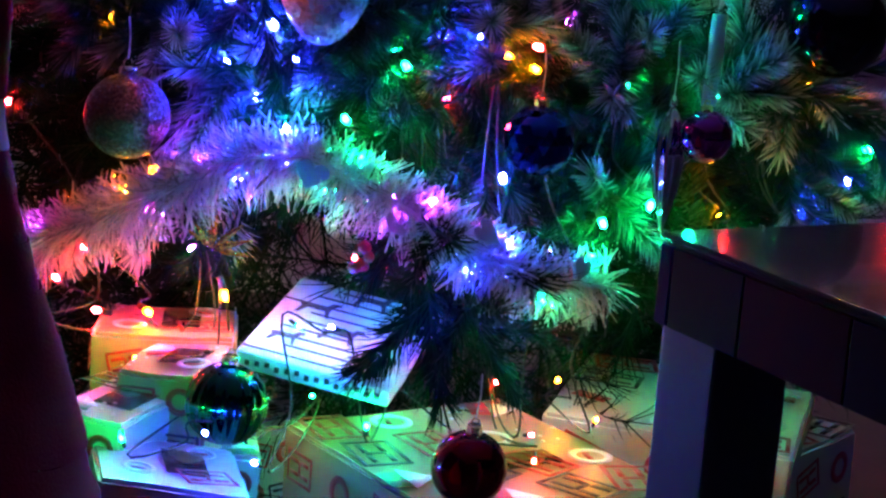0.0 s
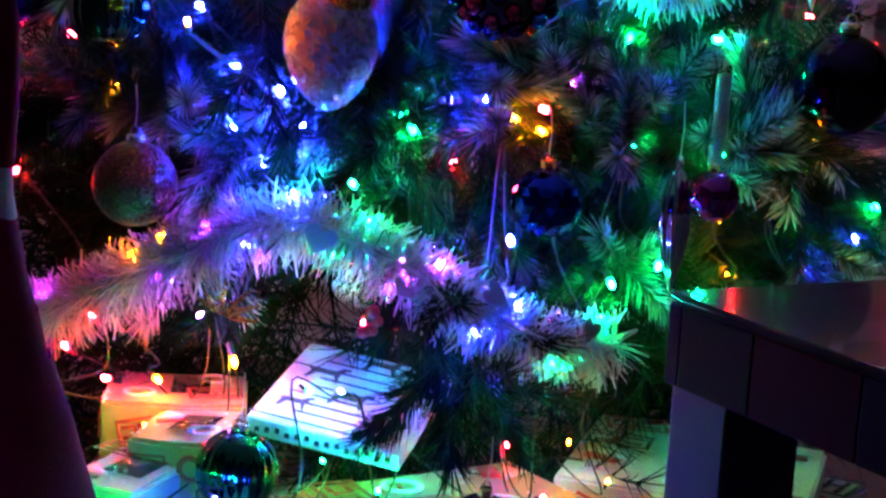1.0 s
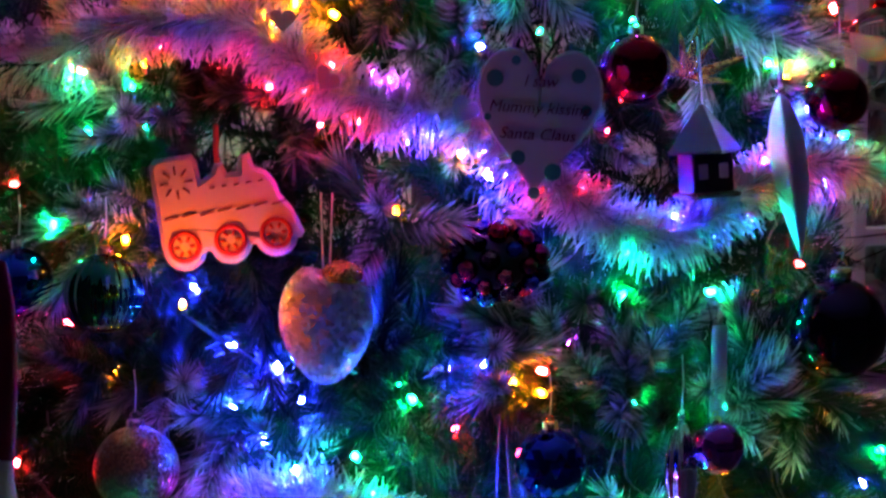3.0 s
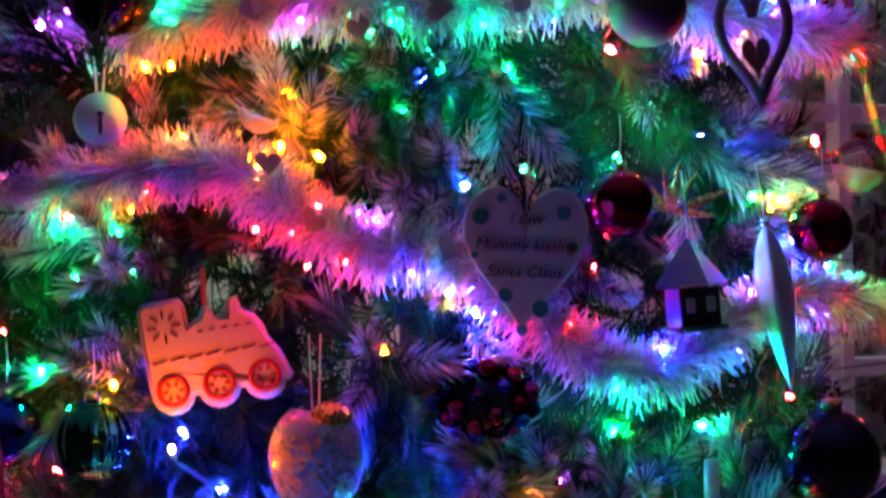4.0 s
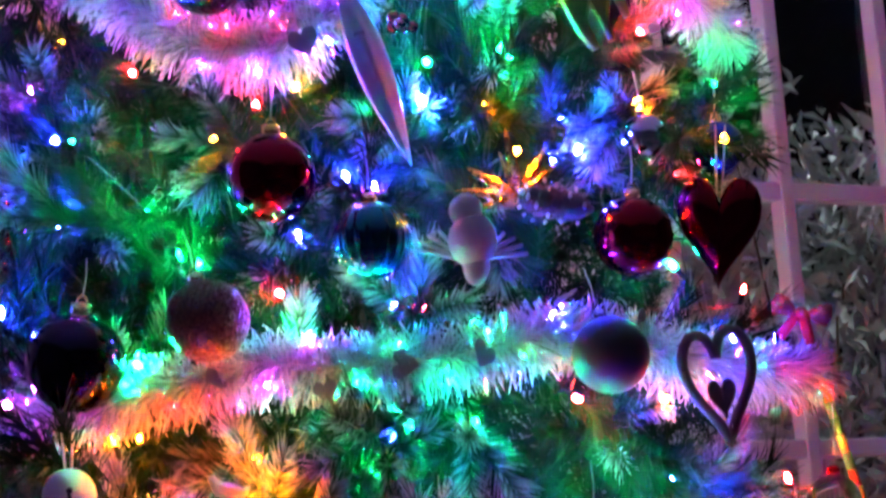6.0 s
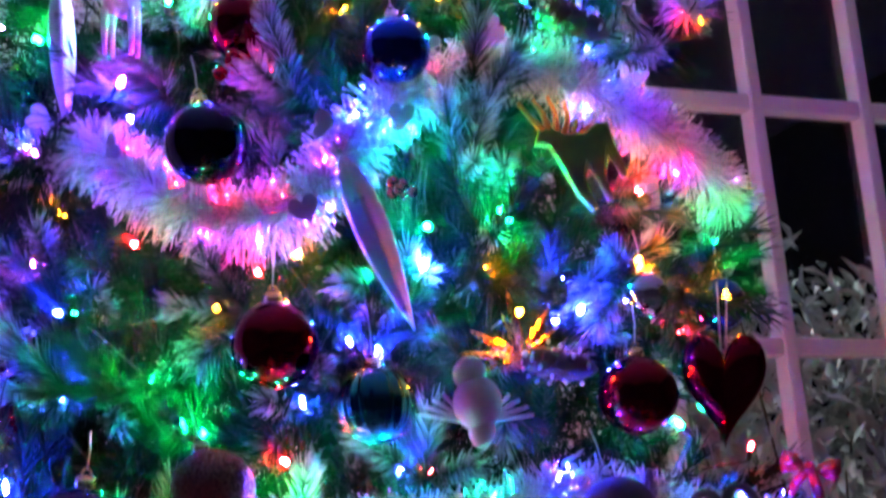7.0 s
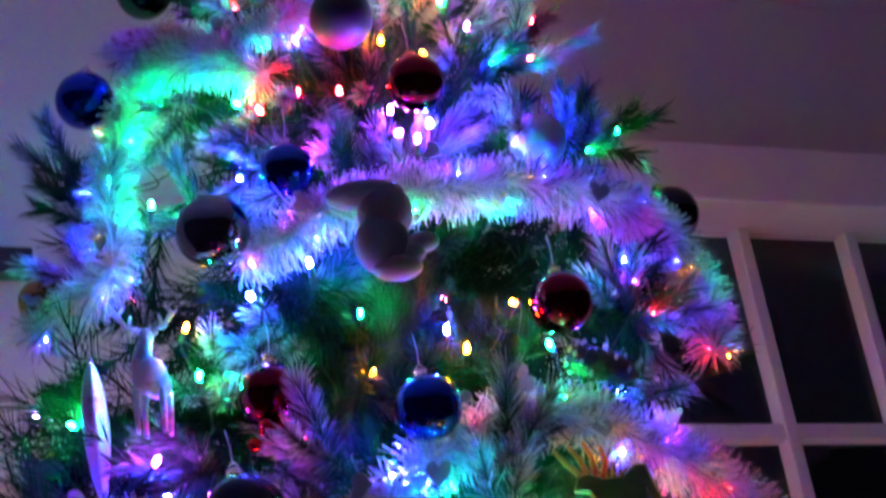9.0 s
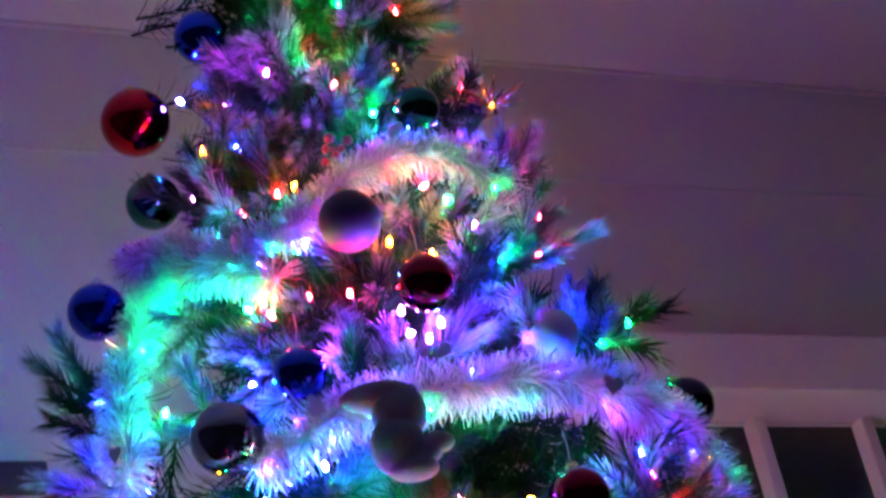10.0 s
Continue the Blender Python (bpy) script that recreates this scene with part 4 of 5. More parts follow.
# baubles, from the foot of the tree upwards
bauble((-0.234, 1.446, 0.429), 0.0618, "bronzeglitter", "bronze glitter bauble with silver crown", cap="silver")
bauble((-0.145, 1.387, 0.238), 0.0600, "green", "dark green ribbed glass bauble above the presents", "ribbed")
bauble((0.0285, 1.289, 0.237), 0.0514, "darkred", "dark red glossy bauble above the presents")
bauble((0.062, 1.426, 0.438), 0.0514, "blue", "blue faceted mirror bauble", "facet")
bauble((0.182, 1.446, 0.447), 0.0385, "purple", "small purple and red metallic bauble on a white ribbon")
bauble((0.274, 1.488, 0.529), 0.0752, "black", "large dark glossy bauble reflecting green")
bauble((-0.262, 1.474, 0.553), 0.0592, "green", "dark green ribbed glass bauble", "ribbed")
bauble((-0.339, 1.543, 0.555), 0.0550, "blue", "blue glossy bauble deep in the branches", cap="silver")
bauble((0.122, 1.466, 0.718), 0.0515, "darkred", "dark red glossy bauble beside the heart plaque")
bauble((0.285, 1.566, 0.699), 0.0495, "darkred", "dark red glossy bauble at the window side")
bauble((-0.253, 1.522, 0.888), 0.0762, "black", "large dark glossy bauble reflecting amber light")
bauble((-0.147, 1.470, 0.905), 0.0615, "bronzeglitter", "dark bronze glitter bauble on the tinsel")
bauble((0.147, 1.496, 0.863), 0.0581, "brown", "matt brown bauble with silver crown", cap="silver")
bauble((-0.096, 1.492, 1.014), 0.0673, "darkred", "large dark red glossy bauble")
bauble((-0.024, 1.490, 0.960), 0.0599, "teal", "dark teal satin bauble", "ribbed")
bauble((0.177, 1.545, 0.960), 0.0624, "darkred", "dark plum glossy bauble")
bauble((0.269, 1.669, 1.054), 0.0462, "blue", "dark blue glossy bauble")
bauble((0.198, 1.592, 1.049), 0.0385, "silver", "small silver mirror bauble")
bauble((-0.349, 1.708, 1.029), 0.0742, "darkred", "dark red glossy bauble among green branches")
bauble((0.016, 1.537, 1.258), 0.0558, "blue", "bright blue glossy bauble above the tinsel", cap="silver")
bauble((-0.141, 1.534, 1.192), 0.0678, "black", "dark mirror bauble sitting in the tinsel")
bauble((-0.143, 1.589, 1.473), 0.0655, "smoke", "smoked silver mirror bauble above blue tinsel", cap="silver")
bauble((0.144, 1.601, 1.357), 0.0544, "darkred", "dark red glossy bauble among blue tinsel")
bauble((-0.344, 1.853, 1.559), 0.0509, "gold", "dark gold bauble at the edge of the tree")
bauble((-0.337, 1.783, 1.334), 0.0601, "green", "dark green glossy bauble")
bauble((0.295, 1.867, 1.547), 0.0590, "black", "dark bauble at the edge of the tree")
bauble((-0.112, 1.614, 1.321), 0.0581, "darkred", "dark red bauble deep in the branches")
bauble((-0.281, 1.843, 1.777), 0.0626, "blue", "dark blue mirror bauble at the edge of the tree", cap="silver")
bauble((-0.071, 1.589, 1.521), 0.0491, "blue", "blue glossy bauble beside a grey plush toy", cap="silver")
bauble((0.055, 1.605, 1.596), 0.0536, "darkred", "dark red glossy bauble above pale needles")
bauble((-0.218, 1.879, 2.034), 0.0790, "red", "red glossy bauble at the edge of the tree")
bauble((-0.213, 1.902, 1.938), 0.0625, "green", "dark green glossy bauble at the edge of the tree")
bauble((-0.128, 1.855, 2.117), 0.0628, "blue", "bright blue glossy bauble near the top", cap="silver")
bauble((-0.002, 1.630, 1.693), 0.0599, "brown", "matt grey-brown bauble near the top")
bauble((0.089, 1.735, 1.878), 0.0482, "green", "dark green glossy bauble near the top")

spindle((0.243, 1.518, 0.641), 0.0308, 0.1239, WHITEPAINT, "long white fluted drop ornament", 8)
spindle((-0.013, 1.531, 1.099), 0.031, 0.1546, PEARL, "long silver fluted drop ornament", 17)
spindle((-0.276, 1.687, 1.339), 0.0265, 0.1479, PEARL, "slim silver drop ornament")
spindle((0.158, 1.462, 0.418), 0.0257, 0.0953, SHINE["silver"], "clear silver teardrop ornament")
HUNG.append(Vector((0.121, 1.511, 0.982)))
HUNG.append(Vector((0.172, 1.601, 1.291)))
pine_cone((0.121, 1.511, 0.982), 0.0495, 0.0559, 75, 3)
pine_cone((0.172, 1.601, 1.291), 0.0551, 0.0623, 60, 4)


def puffy_heart(p, w, h, deep, material, label, cap=None, tilt=0.0, thread=0.06, outline=heart_outline):
    """A cushion-shaped heart."""
    HUNG.append(Vector(p))
    root = thing("heart_ornament", facing(p, tilt), label, "ornament", "hanging hearts")
    bm = bmesh.new()
    n, rings = 40, []
    for k in range(-7, 8):
        f = math.sin(k / 7 * math.pi / 2)
        s = math.sqrt(max(0.0, 1 - f * f)) ** 0.75
        rings.append([bm.verts.new((x * s, f * deep / 2, (z - 0.06 * h) * s + 0.06 * h)) for x, z in outline(w, h, n)] if abs(k) < 7 else [bm.verts.new((0, f * deep / 2, 0.06 * h))])
    for a, b in zip(rings, rings[1:]):
        for i in range(n):
            j = (i + 1) % n
            if len(a) == 1:
                bm.faces.new((a[0], b[i], b[j]))
            elif len(b) == 1:
                bm.faces.new((a[i], a[j], b[0]))
            else:
                bm.faces.new((a[i], a[j], b[j], b[i]))
    bmesh.ops.recalc_face_normals(bm, faces=bm.faces[:])
    part("heart", bm, material, root)
    if cap:
        part("cap", ball(w * 0.2, 16, 10, (w * 0.16, -deep * 0.12, h * 0.38), (1.1, 0.9, 0.75)), cap, root, "gold glitter cap")
    for dx in (-0.004, 0.004):
        part("thread", tube([(dx * 0.5, 0, h * 0.33), (dx, 0.003, h * 0.33 + thread)], 0.0008, 4), THREAD, root)
    return root


puffy_heart((-0.094, 1.389, 0.541), 0.0668, 0.0862, 0.034, SHINE["pearl"], "pale glitter heart with a gold cap on two threads", glitter("gold_glitter", (0.8, 0.5, 0.12)), outline=strawberry_outline)
puffy_heart((0.253, 1.605, 0.968), 0.0688, 0.0941, 0.03, SHINE["darkred"], "dark red glossy heart with a red highlight", None, -6)


def train(p, w, tilt):
    """A flat ceramic locomotive with three painted wheels."""
    HUNG.append(Vector(p))
    HUNG.extend(Vector(p) + Vector((dx, 0, 0)) for dx in (-0.04, 0.04))
    root = thing("train_ornament", facing(p, tilt), "cream ceramic locomotive with three red wheels", "ornament")
    o = [(-0.5, 0.34), (-0.46, 0.39), (-0.2, 0.39), (-0.17, 0.34), (-0.16, 0.2), (-0.08, 0.24), (-0.05, 0.3), (0.0, 0.3), (0.03, 0.22), (0.1, 0.22), (0.12, 0.33), (0.2, 0.34), (0.22, 0.24), (0.3, 0.2), (0.35, 0.12), (0.37, 0.03), (0.44, -0.08), (0.5, -0.26), (0.47, -0.3), (0.42, -0.29)]
    for cx in (0.3, -0.02, -0.34):
        o += [(cx + 0.15 * math.cos(a), -0.26 + 0.15 * math.sin(a)) for a in [-0.25 - k * (2.64 / 7) for k in range(8)]]
    o += [(-0.5, -0.2)]
    part("plaque", plate([(x * w, z * w) for x, z in o], 0.012, 0.003), CERAMIC, root)
    y = -0.0066
    for cx in (-0.34, -0.02, 0.3):
        r = 0.115 * w
        wheel = part("wheel", ring_plate(r, r * 0.3, 0.0015, y - 0.0009), REDPAINT, root, "red painted wheel")
        wheel.matrix_basis = Matrix.Translation((cx * w, 0, -0.24 * w))
        for k in range(6):
            s = part("spoke", bar(r * 0.34, r * 0.2, (r * 0.48, y, 0)), REDPAINT, wheel)
            s.matrix_basis = pose(0, 0, 0, 0, 60 * k, 0)
    for k in range(8):
        a = k * math.pi / 4
        part("painted_ray", bar(0.06 * w, 0.014 * w, ((-0.33 + 0.085 * math.cos(a)) * w, y, (0.21 + 0.085 * math.sin(a)) * w), tilt=math.degrees(a)), INK, root)
    for k in range(7):
        part("painted_dash", bar(0.1 * w, 0.013 * w, ((-0.4 + 0.125 * k) * w, y, (-0.03 + 0.008 * (k % 2)) * w), tilt=8), INK, root)
    for k in range(5):
        part("painted_dash", bar(0.04 * w, 0.013 * w, ((-0.09 + 0.085 * k) * w, y, 0.14 * w), tilt=5), INK, root)
    part("ribbon", tube([(-0.03 * w, 0, 0.3 * w), (-0.02 * w, 0.002, 0.42 * w), (0.0, 0.01, 0.56 * w)], 0.002, 6), REDFELT, root, "red ribbon loop")
    return root


train((-0.164, 1.412, 0.620), 0.0995, 9)


def words(text, size, material, parent, m):
    cu = bpy.data.curves.new("lettering", "FONT")
    cu.body, cu.size, cu.align_x, cu.extrude, cu.resolution_u, cu.shear = text, size, "CENTER", 0.0004, 3, 0.25
    ob = bpy.data.objects.new("lettering", cu)
    scene.collection.objects.link(ob)
    me = bpy.data.meshes.new_from_object(ob)
    bpy.data.objects.remove(ob)
    me.materials.append(material)
    return share("lettering", me, m @ pose(0, 0, 0, 90, 0, 0), parent)


def heart_plaque(p, w, h, tilt):
    HUNG.extend(Vector(p) + Vector((dx, 0, 0.03)) for dx in (-0.035, 0.035))
    root = thing("heart_plaque", facing(p, tilt), "white heart-shaped wooden plaque with red lettering and green dots", "ornament")
    part("plaque", plate(heart_outline(w, h, 48), 0.006, 0.0015), WHITEPAINT, root)
    y = -0.0036
    for k, (text, z) in enumerate((("I saw", 0.26), ("Mummy kissing", 0.09), ("Santa Claus", -0.08))):
        words(text, h * 0.105, INK, root, Matrix.Translation((0.0, y, z * h)))
    dot = mat("green_dot_paint", (0.05, 0.3, 0.22), 0.5)
    for x, z, r in ((-0.36, 0.3, 0.07), (0.3, 0.34, 0.06), (-0.2, 0.42, 0.04), (0.38, 0.12, 0.045), (-0.14, -0.2, 0.06), (0.14, -0.28, 0.07), (0.0, -0.42, 0.05), (-0.4, 0.05, 0.03)):
        part("painted_dot", ball(r * w, 14, 8, (x * w, y, z * h), (1, 0.02, 1)), dot, root)
    hang(root, h * 0.33, 0.05)
    return root


heart_plaque((0.050, 1.395, 0.675), 0.0861, 0.1066, -3)

# dark wooden heart frame
p = (0.230, 1.520, 0.835)
w, h = 0.0515, 0.0859
HUNG.append(Vector(p))
root = thing("wooden_heart", facing(p, 5), "dark wooden open heart frame with a small heart inside", "ornament")
part("frame", tube([(x, 0, z) for x, z in heart_outline(w, h, 40)] + [(0, 0, 0.269 * h)], 0.0042, 8), DARKWOOD, root)
part("inner_heart", plate([(x, z - 0.1 * h) for x, z in heart_outline(w * 0.42, h * 0.36, 28)], 0.004), DARKWOOD, root)
hang(root, h * 0.27, 0.06)

# red felt bow
p = (0.337, 1.732, 0.918)
w = 0.0257
HUNG.append(Vector(p))
root = thing("bow", facing(p, -18), "red felt bow tied on a branch", "bow")
for s in (-1, 1):
    o = [(s * 0.1, 0.0), (s * 0.5, 0.42), (s * 0.95, 0.5), (s * 1.05, 0.1), (s * 0.9, -0.28), (s * 0.45, -0.2)]
    part("bow_loop", plate([(x * w, z * w) for x, z in (o if s > 0 else o[::-1])], 0.012, 0.004), REDFELT, root)
    part("tail", tube([(s * 0.05 * w, 0, 0), (s * 0.3 * w, -0.004, -0.5 * w), (s * 0.5 * w, 0, -0.95 * w)], 0.005, 6), REDFELT, root)
part("knot", ball(w * 0.2, 14, 10, (0, -0.005, 0.02 * w)), REDFELT, root)

# clear bauble half full of snow
p = (0.332, 1.651, 0.752)
r = 0.0220
HUNG.append(Vector(p))
root = thing("snow_bauble", facing(p, -5), "clear glass bauble half filled with white snow, red crown", "bauble")
part("globe", ball(r, 32, 18), glass("clear_bauble_glass", (0.98, 0.98, 1.0)), root)
bm = ball(r * 0.93, 28, 16)
bmesh.ops.bisect_plane(bm, geom=bm.verts[:] + bm.edges[:] + bm.faces[:], plane_co=(0, 0, -0.1 * r), plane_no=(0.1, 0, 1), clear_outer=True)
bmesh.ops.holes_fill(bm, edges=[e for e in bm.edges if e.is_boundary])
part("snow", bm, mat("white_snow", (0.8, 0.8, 0.82), 0.9, bump=0.5, bump_scale=700), root)
part("crown", lathe([(r * 0.2, r * 0.96), (r * 0.24, r), (r * 0.24, r * 1.2), (r * 0.12, r * 1.3)], 14), SHINE["red"], root)
hang(root, r * 1.3, 0.05)

# candy stick in coloured bands
a, b = Vector((0.347, 1.720, 0.853)), Vector((0.372, 1.711, 0.736))
root = thing("candy_stick", Matrix.Translation(a), "slim painted stick banded yellow, green and red", "ornament")
BANDS = [mat("yellow_band", (0.6, 0.4, 0.05), 0.4), mat("green_band", (0.1, 0.32, 0.06), 0.4), REDPAINT]
for k in range(8):
    f0, f1 = (b - a) * (k / 8), (b - a) * ((k + 1) / 8)
    part("band", tube([f0, f0.lerp(f1, 0.5), f1], 0.0042, 8), BANDS[(0, 1, 1, 0, 1, 2, 0, 1)[k]], root)

# white jingle bell on two threads
p = (-0.261, 1.520, 0.789)
r = 0.0200
HUNG.append(Vector(p))
root = thing("jingle_bell", facing(p), "white round jingle bell with a dark slot", "bell")
part("shell", ball(r, 30, 18), WHITEPAINT, root)
part("rim", lathe([(r * 1.0, -0.04 * r), (r * 1.04, 0), (r * 1.0, 0.04 * r)], 30), WHITEPAINT, root)
part("slot", box(r * 0.16, r * 0.12, r * 0.7, (0, -r * 0.97, -r * 0.3), r * 0.03), BLACK, root)
part("slot_hole", ball(r * 0.13, 12, 8, (0, -r * 0.99, r * 0.1), (1, 0.3, 1)), BLACK, root)
for dx in (-0.006, 0.006):
    part("thread", tube([(dx * 0.4, 0, r), (dx, 0.004, r + 0.055)], 0.0012, 4), THREAD, root)

# small white bird, a white-wool angel with twig wings, a silver deer, a painted wooden deer, a plush animal
p = (-0.141, 1.487, 0.784)
w = 0.0166
o = [(-0.9, 0.35), (-0.6, 0.5), (-0.3, 0.25), (0.2, 0.2), (0.7, 0.05), (1.0, 0.2), (0.95, -0.2), (0.5, -0.5), (0.0, -0.6), (-0.5, -0.35), (-0.75, 0.1)]
bird = part("bird_ornament", plate([(x * w, z * w) for x, z in o[::-1]], 0.01, 0.003), WHITEPAINT)
bird.matrix_basis = facing(p, -8)
HUNG.append(Vector(p))
tagged(bird, "small white wooden dove on the branches", "ornament")


def blend(spheres, tubes=()):
    """One closed form from overlapping balls and tapered rods."""
    bm = bmesh.new()
    for c, r, s in spheres:
        bmesh.ops.create_uvsphere(bm, u_segments=22, v_segments=14, radius=r, matrix=Matrix.Translation(c) @ Matrix.Diagonal((*s, 1)))
    for pts, r, t in tubes:
        tube(pts, r, 7, bm, t)
    return bm


p = (0.050, 1.484, 0.956)
w = 0.0420
rods = []
for s in (-1, 1):
    for k in range(6):
        a = math.radians(18 + 15 * k)
        rods.append(([(s * 0.2 * w, 0.1 * w, -0.35 * w), (s * (0.2 + 0.3 * math.cos(a)) * w, 0.05 * w, (-0.4 + 0.28 * math.sin(a)) * w), (s * (0.2 + 0.85 * math.cos(a)) * w, -0.02 * w, (-0.45 + 0.62 * math.sin(a)) * w)], 0.055 * w, 0.5))
angel = part("bird_figure", blend([((-0.12 * w, 0, 0.48 * w), 0.3 * w, (1, 0.95, 1)), ((0.02 * w, 0, -0.05 * w), 0.46 * w, (0.95, 0.9, 1.05)), ((0.1 * w, 0, -0.5 * w), 0.3 * w, (0.8, 0.7, 1.2))], rods), mat("white_wool", (0.72, 0.66, 0.64), 0.9, bump=0.5, bump_scale=500))
angel.matrix_basis = facing(p, -6)
HUNG.append(Vector(p))
tagged(angel, "white wool bird figure with pale twig wings", "ornament")

p = (-0.214, 1.605, 1.358)
w = 0.0496
legs = [([(x * w, y * w, -0.35 * w), (x * 1.05 * w, y * w, -0.75 * w), (x * w, y * w, -1.15 * w)], 0.075 * w, 0.5) for x, y in ((-0.22, -0.1), (-0.1, 0.1), (0.22, -0.1), (0.32, 0.1))]
horns = []
for s in (-1, 1):
    horns.append(([(s * 0.08 * w, 0, 0.78 * w), (s * 0.34 * w, 0, 0.86 * w), (s * 0.46 * w, 0, 1.12 * w), (s * 0.36 * w, 0, 1.25 * w)], 0.05 * w, 0.5))
    horns.append(([(s * 0.3 * w, 0, 0.85 * w), (s * 0.24 * w, 0, 1.08 * w)], 0.04 * w, 0.5))
    horns.append(([(s * 0.43 * w, 0, 1.0 * w), (s * 0.56 * w, 0, 1.14 * w)], 0.035 * w, 0.5))
neck = [([(-0.12 * w, 0, 0.05 * w), (-0.06 * w, 0, 0.4 * w), (0, 0, 0.65 * w)], 0.2 * w, 0.6)]
deer = part("deer_figure", blend([((0.0, 0, 0.66 * w), 0.17 * w, (0.8, 1, 1)), ((0.0, -0.12 * w, 0.56 * w), 0.1 * w, (0.8, 1.2, 0.9)), ((0.02 * w, 0, -0.08 * w), 0.36 * w, (0.85, 0.7, 1.0)), ((0.16 * w, 0, -0.25 * w), 0.26 * w, (0.9, 0.7, 1.0)), ((0.13 * w, -0.06 * w, 0.7 * w), 0.07 * w, (1.3, 0.5, 0.6)), ((-0.13 * w, -0.06 * w, 0.7 * w), 0.07 * w, (1.3, 0.5, 0.6))], legs + horns + neck), mat("silver_white_enamel", (0.7, 0.66, 0.74), 0.28, 0.35))
deer.matrix_basis = facing(p, -2)
HUNG.extend(Vector(p) + Vector((0, 0, dz)) for dz in (-0.05, 0, 0.05))
tagged(deer, "silver-white standing deer figure with antlers", "ornament")

p = (0.151, 1.560, 1.165)
w = 0.0553


def on_deer(x, y):
    return ((x - 340) / 187 * w, (475 - y) / 191 * w)


o = [(235, 440), (250, 400), (285, 395), (320, 420), (370, 425), (410, 395), (440, 400), (452, 450), (478, 560), (462, 566), (430, 490), (418, 560), (432, 622), (415, 628), (392, 560), (372, 520), (362, 560), (388, 640), (370, 648), (335, 600), (310, 540), (292, 490), (272, 450)]
wooden = thing("wooden_deer", facing(p), "flat wooden deer painted green and yellow with orange antlers", "ornament")
part("body", plate([on_deer(x, y) for x, y in o], 0.008, 0.002), mat("green_yellow_paint", (0.14, 0.24, 0.03), 0.45, vary=0.6, scale=45), wooden)
ORANGE = mat("orange_paint", (0.6, 0.16, 0.02), 0.45, vary=0.2)
for line in (((265, 402), (228, 355), (202, 312)), ((280, 402), (266, 352), (244, 306)), ((300, 408), (300, 352), (284, 300)), ((318, 418), (336, 372), (328, 322))):
    part("antler", tube([(on_deer(x, y)[0], 0, on_deer(x, y)[1]) for x, y in line], 0.0028, 6, None, 0.5), ORANGE, wooden, "orange painted antler")
HUNG.append(Vector(p))

p = (0.002, 1.518, 1.413)
w = 0.0445
plush = part("plush_animal", blend([((-0.25 * w, 0, 0.75 * w), 0.5 * w, (1.5, 0.8, 0.55)), ((0.1 * w, 0, 0.35 * w), 0.55 * w, (0.95, 0.8, 1.0)), ((0.0, 0, -0.3 * w), 0.55 * w, (0.95, 0.85, 1.1)), ((0.25 * w, -0.05 * w, -0.85 * w), 0.36 * w, (1.3, 0.9, 0.6)), ((0.75 * w, 0, -0.35 * w), 0.28 * w, (1.1, 0.8, 0.7)), ((0.5 * w, 0, -0.55 * w), 0.25 * w, (1.2, 0.8, 0.8))]), FELT)
plush.matrix_basis = facing(p, -4)
HUNG.append(Vector(p))
tagged(plush, "grey plush animal hanging head down in the tinsel", "soft toy")

# frosted glass ball, small house lantern, beaded cluster, berries
p = (0.160, 1.673, 1.553)
r = 0.0264
root = thing("bauble", facing(p), "frosted white translucent glass bauble glowing violet", "bauble", "baubles on the tree")
m = mat("frosted_white_glass", (0.75, 0.72, 0.8), 0.25, vary=0.05, coat=0.6)
part("globe", ball(r, 30, 18), m, root)
part("crown", lathe([(r * 0.2, r * 0.95), (r * 0.22, r * 1.0), (r * 0.22, r * 1.16), (r * 0.16, r * 1.2)], 14), SILVERCAP, root)
hang(root, r * 1.2, 0.03)

p = (0.175, 1.484, 0.654)
w = 0.0540
HUNG.append(Vector(p))
root = thing("house_ornament", facing(p, 4, 25), "small dark house ornament with a snowy pointed roof", "ornament")
part("body", box(w * 0.6, w * 0.5, w * 0.55, (0, 0, -0.2 * w), 0.002), mat("dark_tin", (0.02, 0.018, 0.022), 0.4, 0.2), root)
part("roof", lathe([(w * 0.52, 0.06 * w), (w * 0.54, 0.1 * w), (w * 0.28, 0.42 * w), (w * 0.03, 0.72 * w)], 4), mat("frosted_red_roof", (0.07, 0.018, 0.018), 0.6, vary=0.5), root, "", False)
for dx in (-0.15, 0.15):
    part("window", box(w * 0.13, 0.002, w * 0.2, (dx * w, -w * 0.252, -0.18 * w), 0.0005), mat("pale_window", (0.5, 0.45, 0.5), 0.2), root)
part("base", box(w * 0.75, w * 0.65, w * 0.08, (0, 0, -0.5 * w), 0.003), DARKWOOD, root)
hang(root, w * 0.7, 0.05)

p = (0.023, 1.453, 0.579)
w = 0.0364
HUNG.append(Vector(p))
root = thing("bead_cluster", facing(p), "dark cluster of red, blue and yellow beads", "ornament")
rg = random.Random(9)
BEADS = [SHINE["darkred"], SHINE["blue"], SHINE["gold"], SHINE["black"], SHINE["red"]]
for k in range(34):
    a, e = k * 2.4, math.asin(1 - 2 * (k + 0.5) / 34)
    c = (w * 0.9 * math.cos(e) * math.cos(a), w * 0.5 * math.cos(e) * math.sin(a), w * 0.7 * math.sin(e))
    part("bead", ball(w * rg.uniform(0.17, 0.24), 12, 8, c), BEADS[rg.randrange(5)], root)
part("core", ball(w * 0.6, 14, 10, (0, 0, 0), (1.2, 0.6, 0.9)), BLACK, root)


